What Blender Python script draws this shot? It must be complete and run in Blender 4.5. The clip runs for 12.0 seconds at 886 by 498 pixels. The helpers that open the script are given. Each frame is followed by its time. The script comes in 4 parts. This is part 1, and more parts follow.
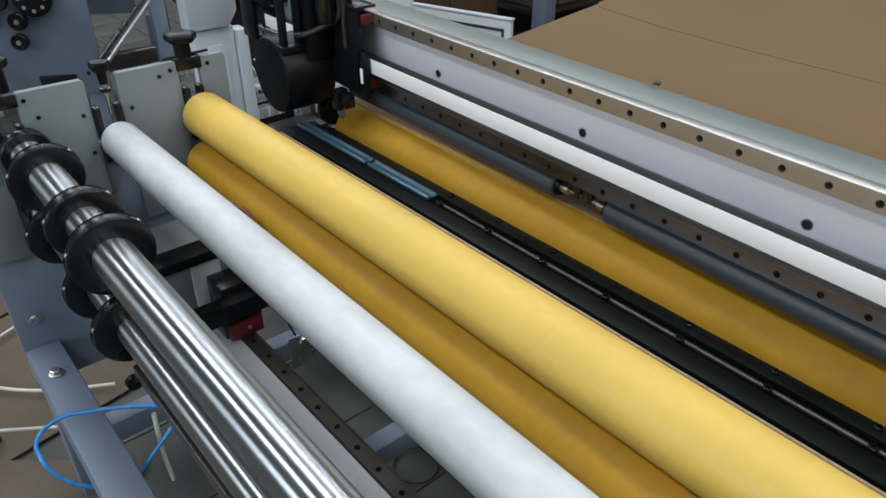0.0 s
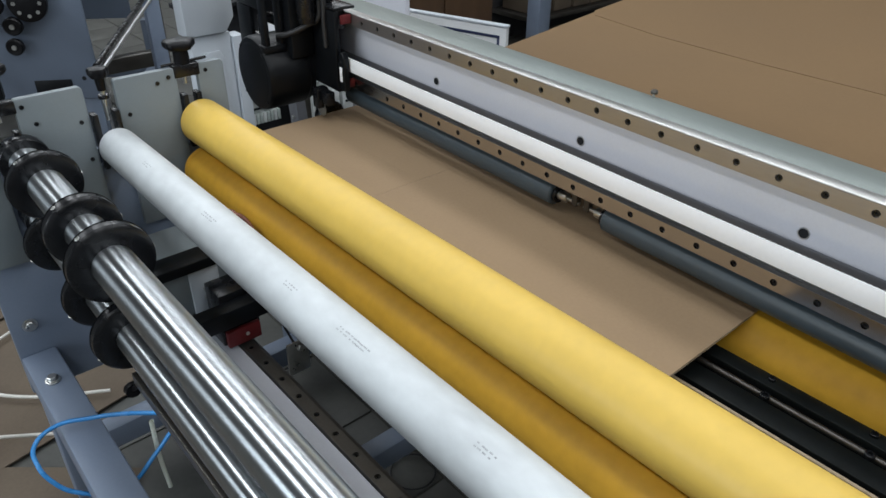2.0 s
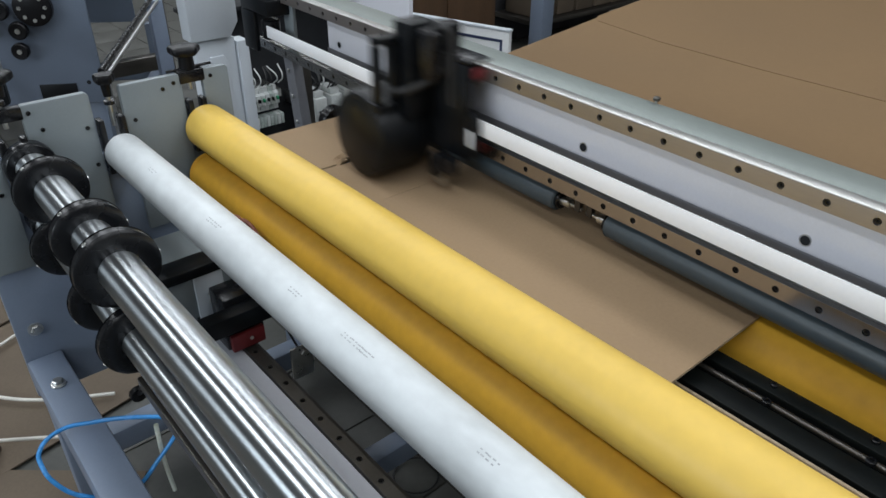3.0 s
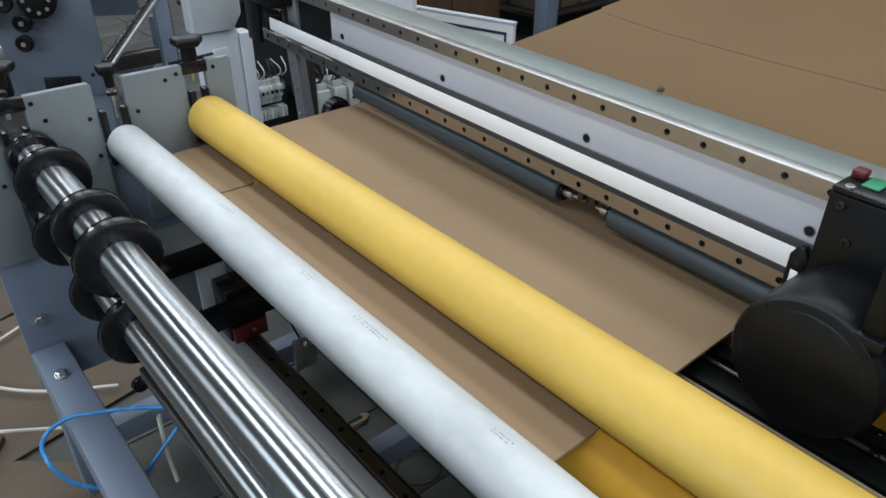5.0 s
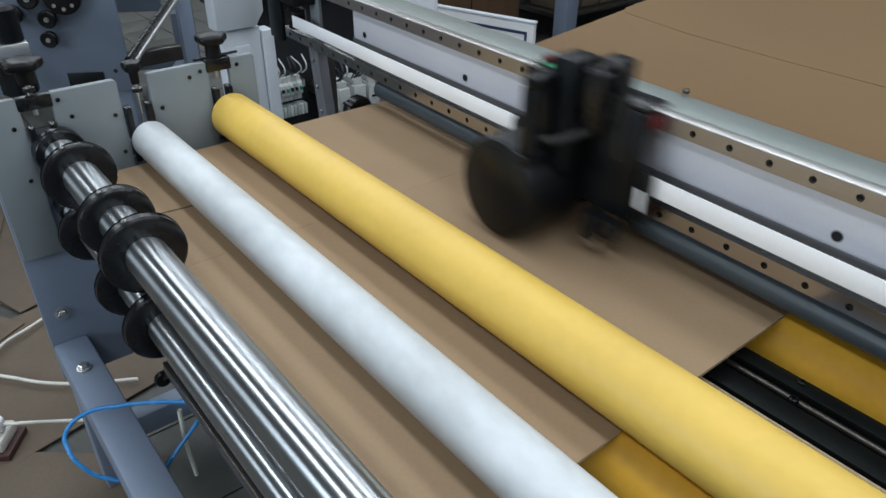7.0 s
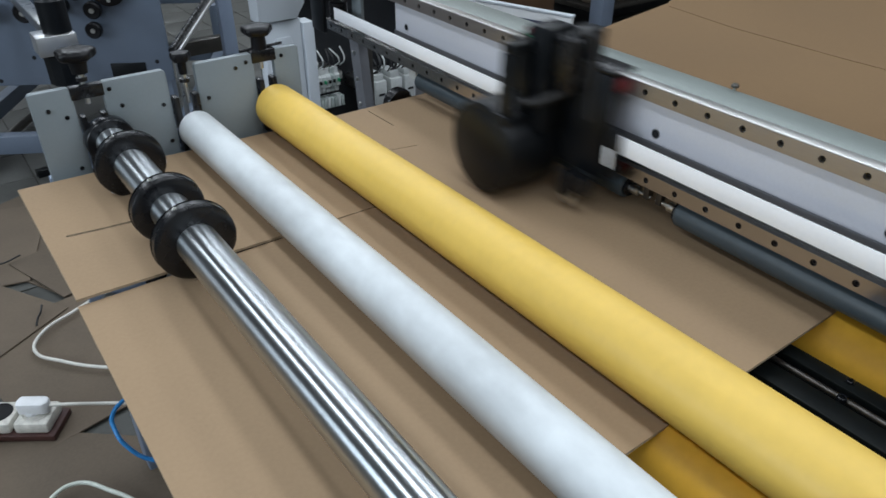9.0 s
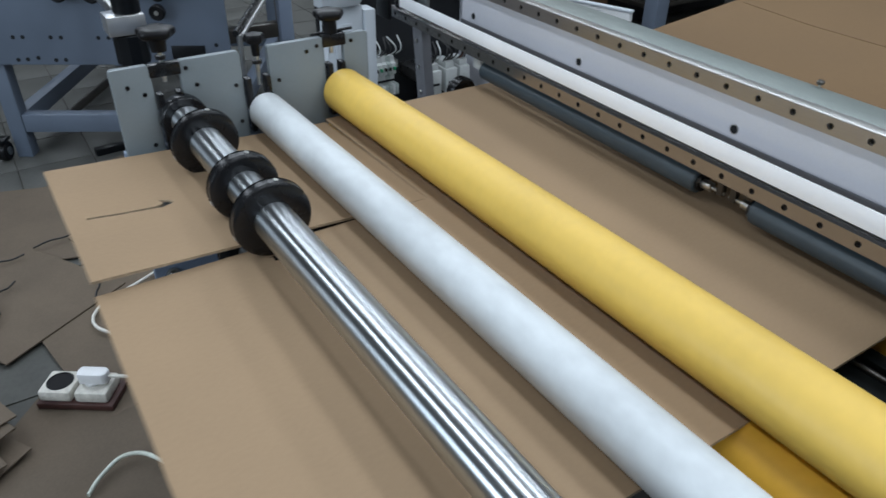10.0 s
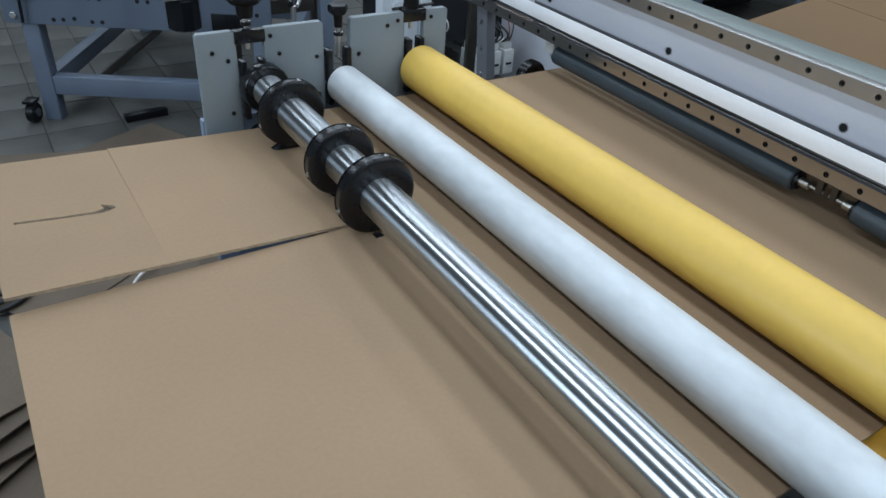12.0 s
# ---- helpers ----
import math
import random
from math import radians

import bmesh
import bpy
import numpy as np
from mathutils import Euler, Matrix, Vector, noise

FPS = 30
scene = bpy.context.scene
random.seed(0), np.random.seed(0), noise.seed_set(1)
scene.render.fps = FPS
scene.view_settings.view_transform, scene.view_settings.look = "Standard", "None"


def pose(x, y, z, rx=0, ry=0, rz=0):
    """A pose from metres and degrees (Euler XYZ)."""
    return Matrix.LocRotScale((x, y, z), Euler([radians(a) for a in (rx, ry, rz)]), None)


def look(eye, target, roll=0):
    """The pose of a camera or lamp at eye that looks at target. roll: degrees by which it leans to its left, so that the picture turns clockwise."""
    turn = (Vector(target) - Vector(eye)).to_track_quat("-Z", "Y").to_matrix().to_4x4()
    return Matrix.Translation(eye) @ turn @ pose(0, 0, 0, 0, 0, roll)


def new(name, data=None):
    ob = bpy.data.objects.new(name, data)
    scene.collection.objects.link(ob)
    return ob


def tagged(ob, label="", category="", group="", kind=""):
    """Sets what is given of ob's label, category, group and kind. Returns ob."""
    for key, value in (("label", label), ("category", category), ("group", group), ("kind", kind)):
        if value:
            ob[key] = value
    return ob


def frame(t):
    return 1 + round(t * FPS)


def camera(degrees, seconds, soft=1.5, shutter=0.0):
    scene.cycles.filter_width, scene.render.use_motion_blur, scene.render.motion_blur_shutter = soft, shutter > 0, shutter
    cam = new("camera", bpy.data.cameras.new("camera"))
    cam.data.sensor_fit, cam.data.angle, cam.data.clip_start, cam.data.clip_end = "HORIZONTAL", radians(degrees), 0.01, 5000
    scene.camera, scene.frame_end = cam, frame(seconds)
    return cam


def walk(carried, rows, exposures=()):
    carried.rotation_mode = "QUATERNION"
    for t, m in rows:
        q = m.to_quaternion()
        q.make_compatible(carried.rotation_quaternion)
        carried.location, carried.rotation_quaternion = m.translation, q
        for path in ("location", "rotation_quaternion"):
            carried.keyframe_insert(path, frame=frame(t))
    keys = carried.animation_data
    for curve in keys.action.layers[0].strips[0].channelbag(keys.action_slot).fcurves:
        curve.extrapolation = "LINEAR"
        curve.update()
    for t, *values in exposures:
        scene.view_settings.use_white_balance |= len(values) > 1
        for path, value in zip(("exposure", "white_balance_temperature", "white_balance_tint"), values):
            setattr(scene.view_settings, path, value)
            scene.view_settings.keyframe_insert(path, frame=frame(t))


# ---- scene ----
cam = camera(63.50, 12.0, soft=1.5, shutter=0.6)
PATH = [
    (0, (-0.2668, -0.3475, 1.3869), (0.7220, 0.8184, 0.4365), 0.18),
    (0.5, (-0.2669, -0.3456, 1.3885), (0.7292, 0.8189, 0.4443), 0.46),
    (1, (-0.2647, -0.3444, 1.3896), (0.7408, 0.8148, 0.4487), 0.55),
    (1.5, (-0.2679, -0.3432, 1.3910), (0.7381, 0.8157, 0.4502), 0.51),
    (2, (-0.2745, -0.3431, 1.3935), (0.7306, 0.8166, 0.4528), 0.56),
    (2.5, (-0.2784, -0.3453, 1.3995), (0.7270, 0.8163, 0.4616), 0.58),
    (3, (-0.2775, -0.3441, 1.4020), (0.7247, 0.8217, 0.4657), 0.51),
    (5, (-0.2746, -0.3465, 1.3950), (0.7147, 0.8214, 0.4475), 0.40),
    (5.5, (-0.2781, -0.3467, 1.3952), (0.7040, 0.8300, 0.4513), 0.39),
    (6, (-0.2797, -0.3442, 1.3949), (0.6973, 0.8377, 0.4522), 0.51),
    (6.5, (-0.2807, -0.3422, 1.3954), (0.6920, 0.8415, 0.4507), 0.56),
    (7, (-0.2837, -0.3386, 1.3968), (0.6768, 0.8504, 0.4461), 0.48),
    (9, (-0.3100, -0.3288, 1.3973), (0.5927, 0.8942, 0.4335), 0.13),
    (9.5, (-0.3299, -0.3210, 1.3939), (0.5348, 0.9249, 0.4242), 0.20),
    (10, (-0.3653, -0.3012, 1.3877), (0.4670, 0.9614, 0.4114), 0.85),
    (10.5, (-0.4025, -0.2703, 1.3833), (0.4037, 1.0031, 0.3992), 1.62),
    (11, (-0.4416, -0.2408, 1.3758), (0.3524, 1.0307, 0.3794), 2.35),
    (11.5, (-0.4708, -0.2200, 1.3709), (0.3451, 1.0317, 0.3673), 3.39),
    (12, (-0.5000, -0.1953, 1.3662), (0.3423, 1.0369, 0.3601), 4.22),
]
walk(cam, [(t, look(eye, target, roll)) for t, eye, target, roll in PATH], [(0, 0.0, 6480, 11), (2.5, 0.0, 6480, 11), (7, 0.0, 6250, 10), (9.5, -0.04, 6130, 10), (12, -0.1, 5800, 8)])

# ---- light ----
# a closed workshop hall: rows of ceiling tubes and an added west fill lamp
world = bpy.data.worlds.new("world")
scene.world = world
world.use_nodes = True
world.node_tree.nodes["Background"].inputs[0].default_value = (0.6, 0.7, 0.8, 1)
world.node_tree.nodes["Background"].inputs[1].default_value = 0.05
EXPOSURE = 0.0
scene.view_settings.exposure = EXPOSURE


def area_lamp(name, loc, target, sx, sy, power, color):
    data = bpy.data.lights.new(name, "AREA")
    data.shape, data.size, data.size_y, data.energy, data.color = "RECTANGLE", sx, sy, power, color
    ob = new(name, data)
    ob.matrix_world = look(loc, target)
    return ob


TUBES = [(-1.45, 2.6), (0.25, 2.6), (1.55, 2.6), (2.9, 2.6)]
for tx, ty in TUBES:
    area_lamp("tube_light", (tx, ty, 3.07), (tx, ty, 0), 0.38, 11.6, 79, (0.90, 0.957, 1.0))
# unseen fill from the west, added to brighten belt and beam face
area_lamp("west_fill_light", (-4.12, 0.6, 1.9), (0, 0.6, 0.9), 3.6, 1.6, 118, (0.82, 0.92, 1.0))

# ---- materials ----


def mat(name, color, rough=0.5, metal=0.0, var=0.12, scale=8.0, fine=120.0, bump=0.05, spread=0.1, stretch=(1, 1, 1), coat=0.0, emit=0.0, rnd=0.0, tint=None, spec=0.5):
    """A surface with coarse and fine variation in colour, gloss and relief, in object space metres."""
    m = bpy.data.materials.new(name)
    m.use_nodes = True
    nt = m.node_tree
    bsdf = nt.nodes["Principled BSDF"]
    co = nt.nodes.new("ShaderNodeTexCoord")
    mp = nt.nodes.new("ShaderNodeMapping")
    mp.inputs["Scale"].default_value = stretch
    nt.links.new(co.outputs["Object"], mp.inputs["Vector"])
    n1 = nt.nodes.new("ShaderNodeTexNoise")
    n1.inputs["Scale"].default_value, n1.inputs["Detail"].default_value = scale, 5.0
    n2 = nt.nodes.new("ShaderNodeTexNoise")
    n2.inputs["Scale"].default_value, n2.inputs["Detail"].default_value = fine, 3.0
    for n in (n1, n2):
        nt.links.new(mp.outputs["Vector"], n.inputs["Vector"])
    mix = nt.nodes.new("ShaderNodeMix")
    mix.data_type = "RGBA"
    dark = tuple(c * (1 - var) for c in color)
    lite = tint if tint else tuple(min(1.0, c * (1 + var * 0.7)) for c in color)
    mix.inputs["A"].default_value, mix.inputs["B"].default_value = (*dark, 1), (*lite, 1)
    ramp = nt.nodes.new("ShaderNodeMapRange")
    ramp.inputs["From Min"].default_value, ramp.inputs["From Max"].default_value = 0.3, 0.7
    add = nt.nodes.new("ShaderNodeMath")
    add.operation = "MULTIPLY_ADD"
    add.inputs[1].default_value = 0.35
    nt.links.new(n2.outputs["Fac"], add.inputs[0])
    sub = nt.nodes.new("ShaderNodeMath")
    sub.operation = "MULTIPLY_ADD"
    sub.inputs[1].default_value, sub.inputs[2].default_value = 0.8, -0.05
    nt.links.new(n1.outputs["Fac"], sub.inputs[0])
    nt.links.new(sub.outputs[0], add.inputs[2])
    nt.links.new(add.outputs[0], ramp.inputs["Value"])
    nt.links.new(ramp.outputs[0], mix.inputs["Factor"])
    last = mix.outputs["Result"]
    if rnd:
        info = nt.nodes.new("ShaderNodeObjectInfo")
        hsv = nt.nodes.new("ShaderNodeHueSaturation")
        mr = nt.nodes.new("ShaderNodeMapRange")
        mr.inputs["To Min"].default_value, mr.inputs["To Max"].default_value = 1 - rnd, 1 + rnd
        nt.links.new(info.outputs["Random"], mr.inputs["Value"])
        nt.links.new(mr.outputs[0], hsv.inputs["Value"])
        nt.links.new(last, hsv.inputs["Color"])
        last = hsv.outputs["Color"]
    nt.links.new(last, bsdf.inputs["Base Color"])
    rr = nt.nodes.new("ShaderNodeMapRange")
    rr.inputs["To Min"].default_value, rr.inputs["To Max"].default_value = max(0.02, rough - spread), min(1.0, rough + spread)
    nt.links.new(n1.outputs["Fac"], rr.inputs["Value"])
    nt.links.new(rr.outputs[0], bsdf.inputs["Roughness"])
    bsdf.inputs["Metallic"].default_value = metal
    bsdf.inputs["Specular IOR Level"].default_value = spec
    bsdf.inputs["Coat Weight"].default_value = coat
    if bump:
        bp = nt.nodes.new("ShaderNodeBump")
        bp.inputs["Strength"].default_value, bp.inputs["Distance"].default_value = bump, 0.001
        nt.links.new(n2.outputs["Fac"], bp.inputs["Height"])
        nt.links.new(bp.outputs["Normal"], bsdf.inputs["Normal"])
    if emit:
        bsdf.inputs["Emission Color"].default_value = (*color, 1)
        bsdf.inputs["Emission Strength"].default_value = emit
    return m


YELLOW = mat("yellow_polyurethane", (0.68, 0.455, 0.085), 0.45, var=0.10, scale=5, fine=60, bump=0.03)
# the yellow again, darker and more orange to carry the lower rollers' shade
YELLOW_SHADED = mat("yellow_polyurethane_shaded", (0.64, 0.355, 0.036), 0.5, spec=0.3, var=0.15, scale=6, fine=60, bump=0.04)
WHITE_PIPE = mat("white_plastic_pipe", (0.57, 0.60, 0.61), 0.42, var=0.2, scale=7, fine=50, bump=0.03, stretch=(1, 0.6, 1))
CHROME = mat("turned_chrome", (0.53, 0.56, 0.58), 0.30, 1.0, var=0.04, scale=12, fine=300, bump=0.0, spread=0.03)
BLACKENED = mat("black_oxide_steel", (0.007, 0.0075, 0.009), 0.27, 0.0, spec=0.42, var=0.3, scale=25, fine=200, bump=0.05)
BLACK_PAINT = mat("black_paint", (0.0045, 0.0055, 0.007), 0.36, spec=0.25, var=0.3, scale=18, fine=160, bump=0.08)
BLACK_BAR = mat("anodised_black_bar", (0.008, 0.01, 0.01), 0.42, 0.2, spec=0.22, var=0.3, scale=20, fine=160, bump=0.06)
BLACK_PLASTIC = mat("black_knob_plastic", (0.006, 0.006, 0.007), 0.35, spec=0.22, var=0.2, scale=30, fine=250, bump=0.05)
BEAM_PAINT = mat("pale_grey_beam_paint", (0.6, 0.61, 0.66), 0.42, var=0.06, scale=5, fine=220, bump=0.06)
STRIP_STEEL = mat("green_grey_milled_steel", (0.235, 0.265, 0.25), 0.38, 0.35, var=0.1, scale=9, fine=260, bump=0.05, stretch=(1, 0.2, 1))
RAIL_LOW = mat("mirror_ground_rail_steel", (0.46, 0.45, 0.44), 0.2, 1.0, var=0.1, scale=12, fine=260, bump=0.02, stretch=(1, 0.1, 1))
RAIL = mat("ground_rail_steel", (0.36, 0.33, 0.315), 0.33, 0.85, var=0.1, scale=12, fine=260, bump=0.02, stretch=(1, 0.1, 1))
DARK_STEEL = mat("dark_low_rail_steel", (0.105, 0.098, 0.088), 0.32, 0.8, var=0.2, scale=12, fine=220, bump=0.05)
POLISHED = mat("polished_rail_edge", (0.62, 0.62, 0.60), 0.36, 1.0, var=0.06, scale=15, fine=200, bump=0.02, stretch=(1, 0.1, 1))
TEETH = mat("grey_belt_back", (0.22, 0.22, 0.23), 0.6, var=0.1)
# grey of the beam post, also used as painted shade behind the belt
POST_AND_SHADE_GREY = mat("dark_grey_post_and_shade", (0.14, 0.145, 0.16), 0.45, var=0.1, scale=9)
BELT = mat("white_belt", (0.9, 0.91, 0.93), 0.55, var=0.05, scale=7, fine=160, bump=0.04)
GREY_RUBBER = mat("grey_roller_rubber", (0.045, 0.062, 0.075), 0.45, var=0.15, scale=12, fine=120, bump=0.06)
BLUE_GREY = mat("blue_grey_machine_paint", (0.20, 0.245, 0.325), 0.42, var=0.08, scale=6, fine=180, bump=0.08)
# the frame's blue-grey, darkened so dimmer light at the back is in the colour
REAR_DIM_BLUE = mat("blue_grey_dimmed_for_rear", (0.125, 0.156, 0.208), 0.45, var=0.08, scale=6, fine=180, bump=0.08)
PLATE_PAINT = mat("light_grey_plate_paint", (0.212, 0.243, 0.258), 0.45, var=0.06, scale=7, fine=200, bump=0.08)
CARD = mat("kraft_cardboard", (0.315, 0.22, 0.133), 0.85, spec=0.25, var=0.10, scale=3, fine=160, bump=0.12)
# browner paper side, its colour also darkened for weaker light over the table
CARD_WEB = mat("dimmed_kraft_web", (0.165, 0.104, 0.052), 0.85, spec=0.22, var=0.07, scale=3, fine=140, bump=0.1)
CARD_OLD = mat("worn_kraft_cardboard", (0.125, 0.096, 0.068), 0.85, var=0.18, scale=5, fine=140, bump=0.15, rnd=0.18)
CARD_EDGE = mat("cardboard_edge", (0.36, 0.28, 0.19), 0.9, var=0.25, scale=90, fine=260, bump=0.3)
TILE = mat("floor_tile", (0.086, 0.087, 0.080), 0.5, spec=0.3, var=0.22, scale=7, fine=60, bump=0.08, rnd=0.08)
GROUT = mat("dirty_grout", (0.07, 0.068, 0.06), 0.9, var=0.25, scale=20, fine=90, bump=0.2)
CONCRETE = mat("plain_wall_plaster", (0.26, 0.255, 0.24), 0.85, var=0.1, scale=2, fine=40, bump=0.2)
CEIL = mat("ceiling_paint", (0.22, 0.22, 0.215), 0.9, var=0.08, scale=2, fine=40, bump=0.1)
CABINET = mat("white_cabinet_enamel", (0.54, 0.58, 0.62), 0.4, var=0.05, scale=6, fine=220, bump=0.06)
# near-black that puts the shade of holes, slots and the bay into colour
INSIDE_SHADE = mat("interior_shade", (0.015, 0.016, 0.018), 0.7, spec=0.22, var=0.3, scale=10)
RELAY = mat("off_white_relay_plastic", (0.5, 0.52, 0.51), 0.5, var=0.1, scale=30)
TERMINAL = mat("grey_green_terminals", (0.34, 0.38, 0.36), 0.5, var=0.25, scale=60)
STEEL = mat("zinc_plated_steel", (0.6, 0.6, 0.58), 0.3, 1.0, var=0.12, scale=40)
ALU = mat("brushed_aluminium", (0.62, 0.63, 0.64), 0.35, 0.9, var=0.08, scale=20, fine=260, bump=0.05)
TEAL = mat("teal_anodised_strip", (0.08, 0.17, 0.23), 0.35, 0.5, var=0.12, scale=20)
RED = mat("red_rubber_wiper", (0.11, 0.009, 0.011), 0.45, var=0.2, scale=30)
GREEN = mat("green_seal", (0.02, 0.22, 0.10), 0.4, var=0.2, scale=30)
COPPER = mat("brown_wire_bundle", (0.2, 0.07, 0.045), 0.5, var=0.3, scale=40)
BLUE_TUBE = mat("blue_air_hose", (0.04, 0.25, 0.6), 0.25, var=0.1, scale=30)
CLEAR_TUBE = mat("milky_hose", (0.62, 0.66, 0.58), 0.25, var=0.1, scale=30)
CABLE = mat("white_cable", (0.68, 0.66, 0.60), 0.5, var=0.1, scale=30)
BLACK_CABLE = mat("black_cable", (0.014, 0.014, 0.015), 0.5, var=0.2, scale=30)
SOCKET = mat("worn_white_socket", (0.62, 0.60, 0.54), 0.45, var=0.25, scale=45, fine=200)
PLUG = mat("white_plug", (0.78, 0.79, 0.80), 0.4, var=0.05, scale=30)
BROWN_BOARD = mat("dark_red_wood_board", (0.06, 0.024, 0.02), 0.5, var=0.3, scale=20)
BROWN_DOOR = mat("brown_wood_panel", (0.115, 0.065, 0.036), 0.5, var=0.2, scale=3, fine=40, bump=0.1, stretch=(6, 6, 0.6))
PANEL_WHITE = mat("white_panel", (0.62, 0.63, 0.63), 0.5, var=0.05, scale=5)
NAVY = mat("navy_line", (0.02, 0.03, 0.08), 0.5, var=0.1)
INK = mat("faded_grey_print", (0.36, 0.38, 0.39), 0.6, var=0.3, scale=200)
TUBE_GLOW = mat("lamp_tube", (0.95, 0.98, 1.0), 0.5, emit=3.0, bump=0)
DARK_CLOTH = mat("dark_far_goods", (0.05, 0.05, 0.055), 0.8, var=0.4, scale=6)
PLASTIC_WRAP = mat("clear_wrap_film", (0.42, 0.45, 0.45), 0.2, var=0.3, scale=9, fine=60, bump=0.5)

# the shafts are turned: their fine grooves run round the axis and smear reflections along it
tree = CHROME.node_tree
turned = tree.nodes["Principled BSDF"]
tangent = tree.nodes.new("ShaderNodeTangent")
tangent.direction_type, tangent.axis = "RADIAL", "Y"
tree.links.new(tangent.outputs[0], turned.inputs["Tangent"])
turned.inputs["Anisotropic"].default_value, turned.inputs["Anisotropic Rotation"].default_value = 0.94, 0.25

# ---- mesh tools ----


def link(name, bm, material, parent=None, label="", m=None, smooth=None):
    me = bpy.data.meshes.new(name)
    bmesh.ops.recalc_face_normals(bm, faces=bm.faces)
    bm.to_mesh(me)
    bm.free()
    me.materials.append(material)
    ob = new(name, me)
    if smooth is not None:
        me.polygons.foreach_set("use_smooth", [True] * len(me.polygons))
        me.set_sharp_from_angle(angle=radians(smooth))
    if m is not None:
        ob.matrix_basis = m
    if parent is not None:
        ob.parent = parent
    if label:
        ob["label"] = label
    return ob


def part(name, bm, material, parent, label="", smooth=35, m=None):
    return link(name, bm, material, parent, label, m, smooth)


def thing(name, label, category, m=None, group="", kind=""):
    ob = new(name)
    ob.empty_display_size = 0.05
    if m is not None:
        ob.matrix_basis = m
    return tagged(ob, label, category, group, kind)


def solid(name, bm, material, label, category, m=None, group="", kind="", smooth=35):
    return tagged(link(name, bm, material, None, "", m, smooth), label, category, group, kind)


def box(x0, x1, y0, y1, z0, z1, bevel=0.002, bm=None, m=None):
    bm = bm or bmesh.new()
    mm = Matrix.Translation(((x0 + x1) / 2, (y0 + y1) / 2, (z0 + z1) / 2)) @ Matrix.Diagonal((x1 - x0, y1 - y0, z1 - z0, 1))
    if m is not None:
        mm = m @ mm
    g = bmesh.ops.create_cube(bm, size=1, matrix=mm)
    if bevel:
        edges = list({e for v in g["verts"] for e in v.link_edges})
        bmesh.ops.bevel(bm, geom=edges, offset=bevel, segments=2, affect="EDGES", profile=0.5)
    return bm


def axis_m(axis):
    return {"z": Matrix(), "y": pose(0, 0, 0, -90), "x": pose(0, 0, 0, 0, 90)}[axis]


def lathe(profile, axis="y", at=(0, 0, 0), seg=40, bm=None, m=None):
    """A turned solid. profile: (height, radius) along the axis; both ends are closed."""
    bm = bm or bmesh.new()
    mm = Matrix.Translation(at) @ axis_m(axis)
    if m is not None:
        mm = m @ mm
    rings = []
    for h, r in profile:
        rings.append([bm.verts.new(mm @ Vector((r * math.cos(2 * math.pi * i / seg), r * math.sin(2 * math.pi * i / seg), h))) for i in range(seg)])
    for a, b in zip(rings, rings[1:]):
        for i in range(seg):
            bm.faces.new((a[i], a[(i + 1) % seg], b[(i + 1) % seg], b[i]))
    bm.faces.new(rings[0][::-1])
    bm.faces.new(rings[-1])
    return bm


def rod(r, a, b, bm=None, seg=16):
    """A round bar from a to b."""
    bm = bm or bmesh.new()
    a, b = Vector(a), Vector(b)
    q = (b - a).to_track_quat("Z", "Y").to_matrix().to_4x4()
    return lathe([(0, r * 0.9), (r * 0.1, r), ((b - a).length - r * 0.1, r), ((b - a).length, r * 0.9)], "z", (0, 0, 0), seg, bm, Matrix.Translation(a) @ q)


def prism(points, axis, lo, hi, bevel=0.0, bm=None):
    """A solid with the outline points, drawn in the plane across the axis, from lo to hi along it."""
    bm = bm or bmesh.new()

    def put(u, v, w):
        return {"x": (w, u, v), "y": (u, w, v), "z": (u, v, w)}[axis]
    a = [bm.verts.new(put(u, v, lo)) for u, v in points]
    b = [bm.verts.new(put(u, v, hi)) for u, v in points]
    n = len(points)
    faces = [bm.faces.new(a), bm.faces.new(b[::-1])]
    for i in range(n):
        faces.append(bm.faces.new((a[i], b[i], b[(i + 1) % n], a[(i + 1) % n])))
    if bevel:
        bmesh.ops.bevel(bm, geom=list({e for f in faces for e in f.edges}), offset=bevel, segments=2, affect="EDGES", profile=0.5)
    return bm


def tube(points, r, name, material, label="", category="cable", parent=None):
    """A hose through the points, as a swept mesh."""
    cu = bpy.data.curves.new(name, "CURVE")
    cu.dimensions, cu.bevel_depth, cu.bevel_resolution, cu.resolution_u = "3D", r, 3, 8
    sp = cu.splines.new("BEZIER")
    sp.bezier_points.add(len(points) - 1)
    for bp, p in zip(sp.bezier_points, points):
        bp.co, bp.handle_left_type, bp.handle_right_type = p, "AUTO", "AUTO"
    tmp = bpy.data.objects.new(name, cu)
    scene.collection.objects.link(tmp)
    me = bpy.data.meshes.new_from_object(tmp.evaluated_get(bpy.context.evaluated_depsgraph_get()))
    bpy.data.objects.remove(tmp)
    bpy.data.curves.remove(cu)
    me.materials.clear()
    me.materials.append(material)
    me.polygons.foreach_set("use_smooth", [True] * len(me.polygons))
    ob = new(name, me)
    if parent is not None:
        ob.parent = parent
        if label:
            ob["label"] = label
        return ob
    return tagged(ob, label, category)


def hex_bolt(at, axis="z", r=0.008, h=0.006, bm=None, seg=6):
    return lathe([(0, r), (h * 0.8, r), (h, r * 0.85)], axis, at, seg, bm)


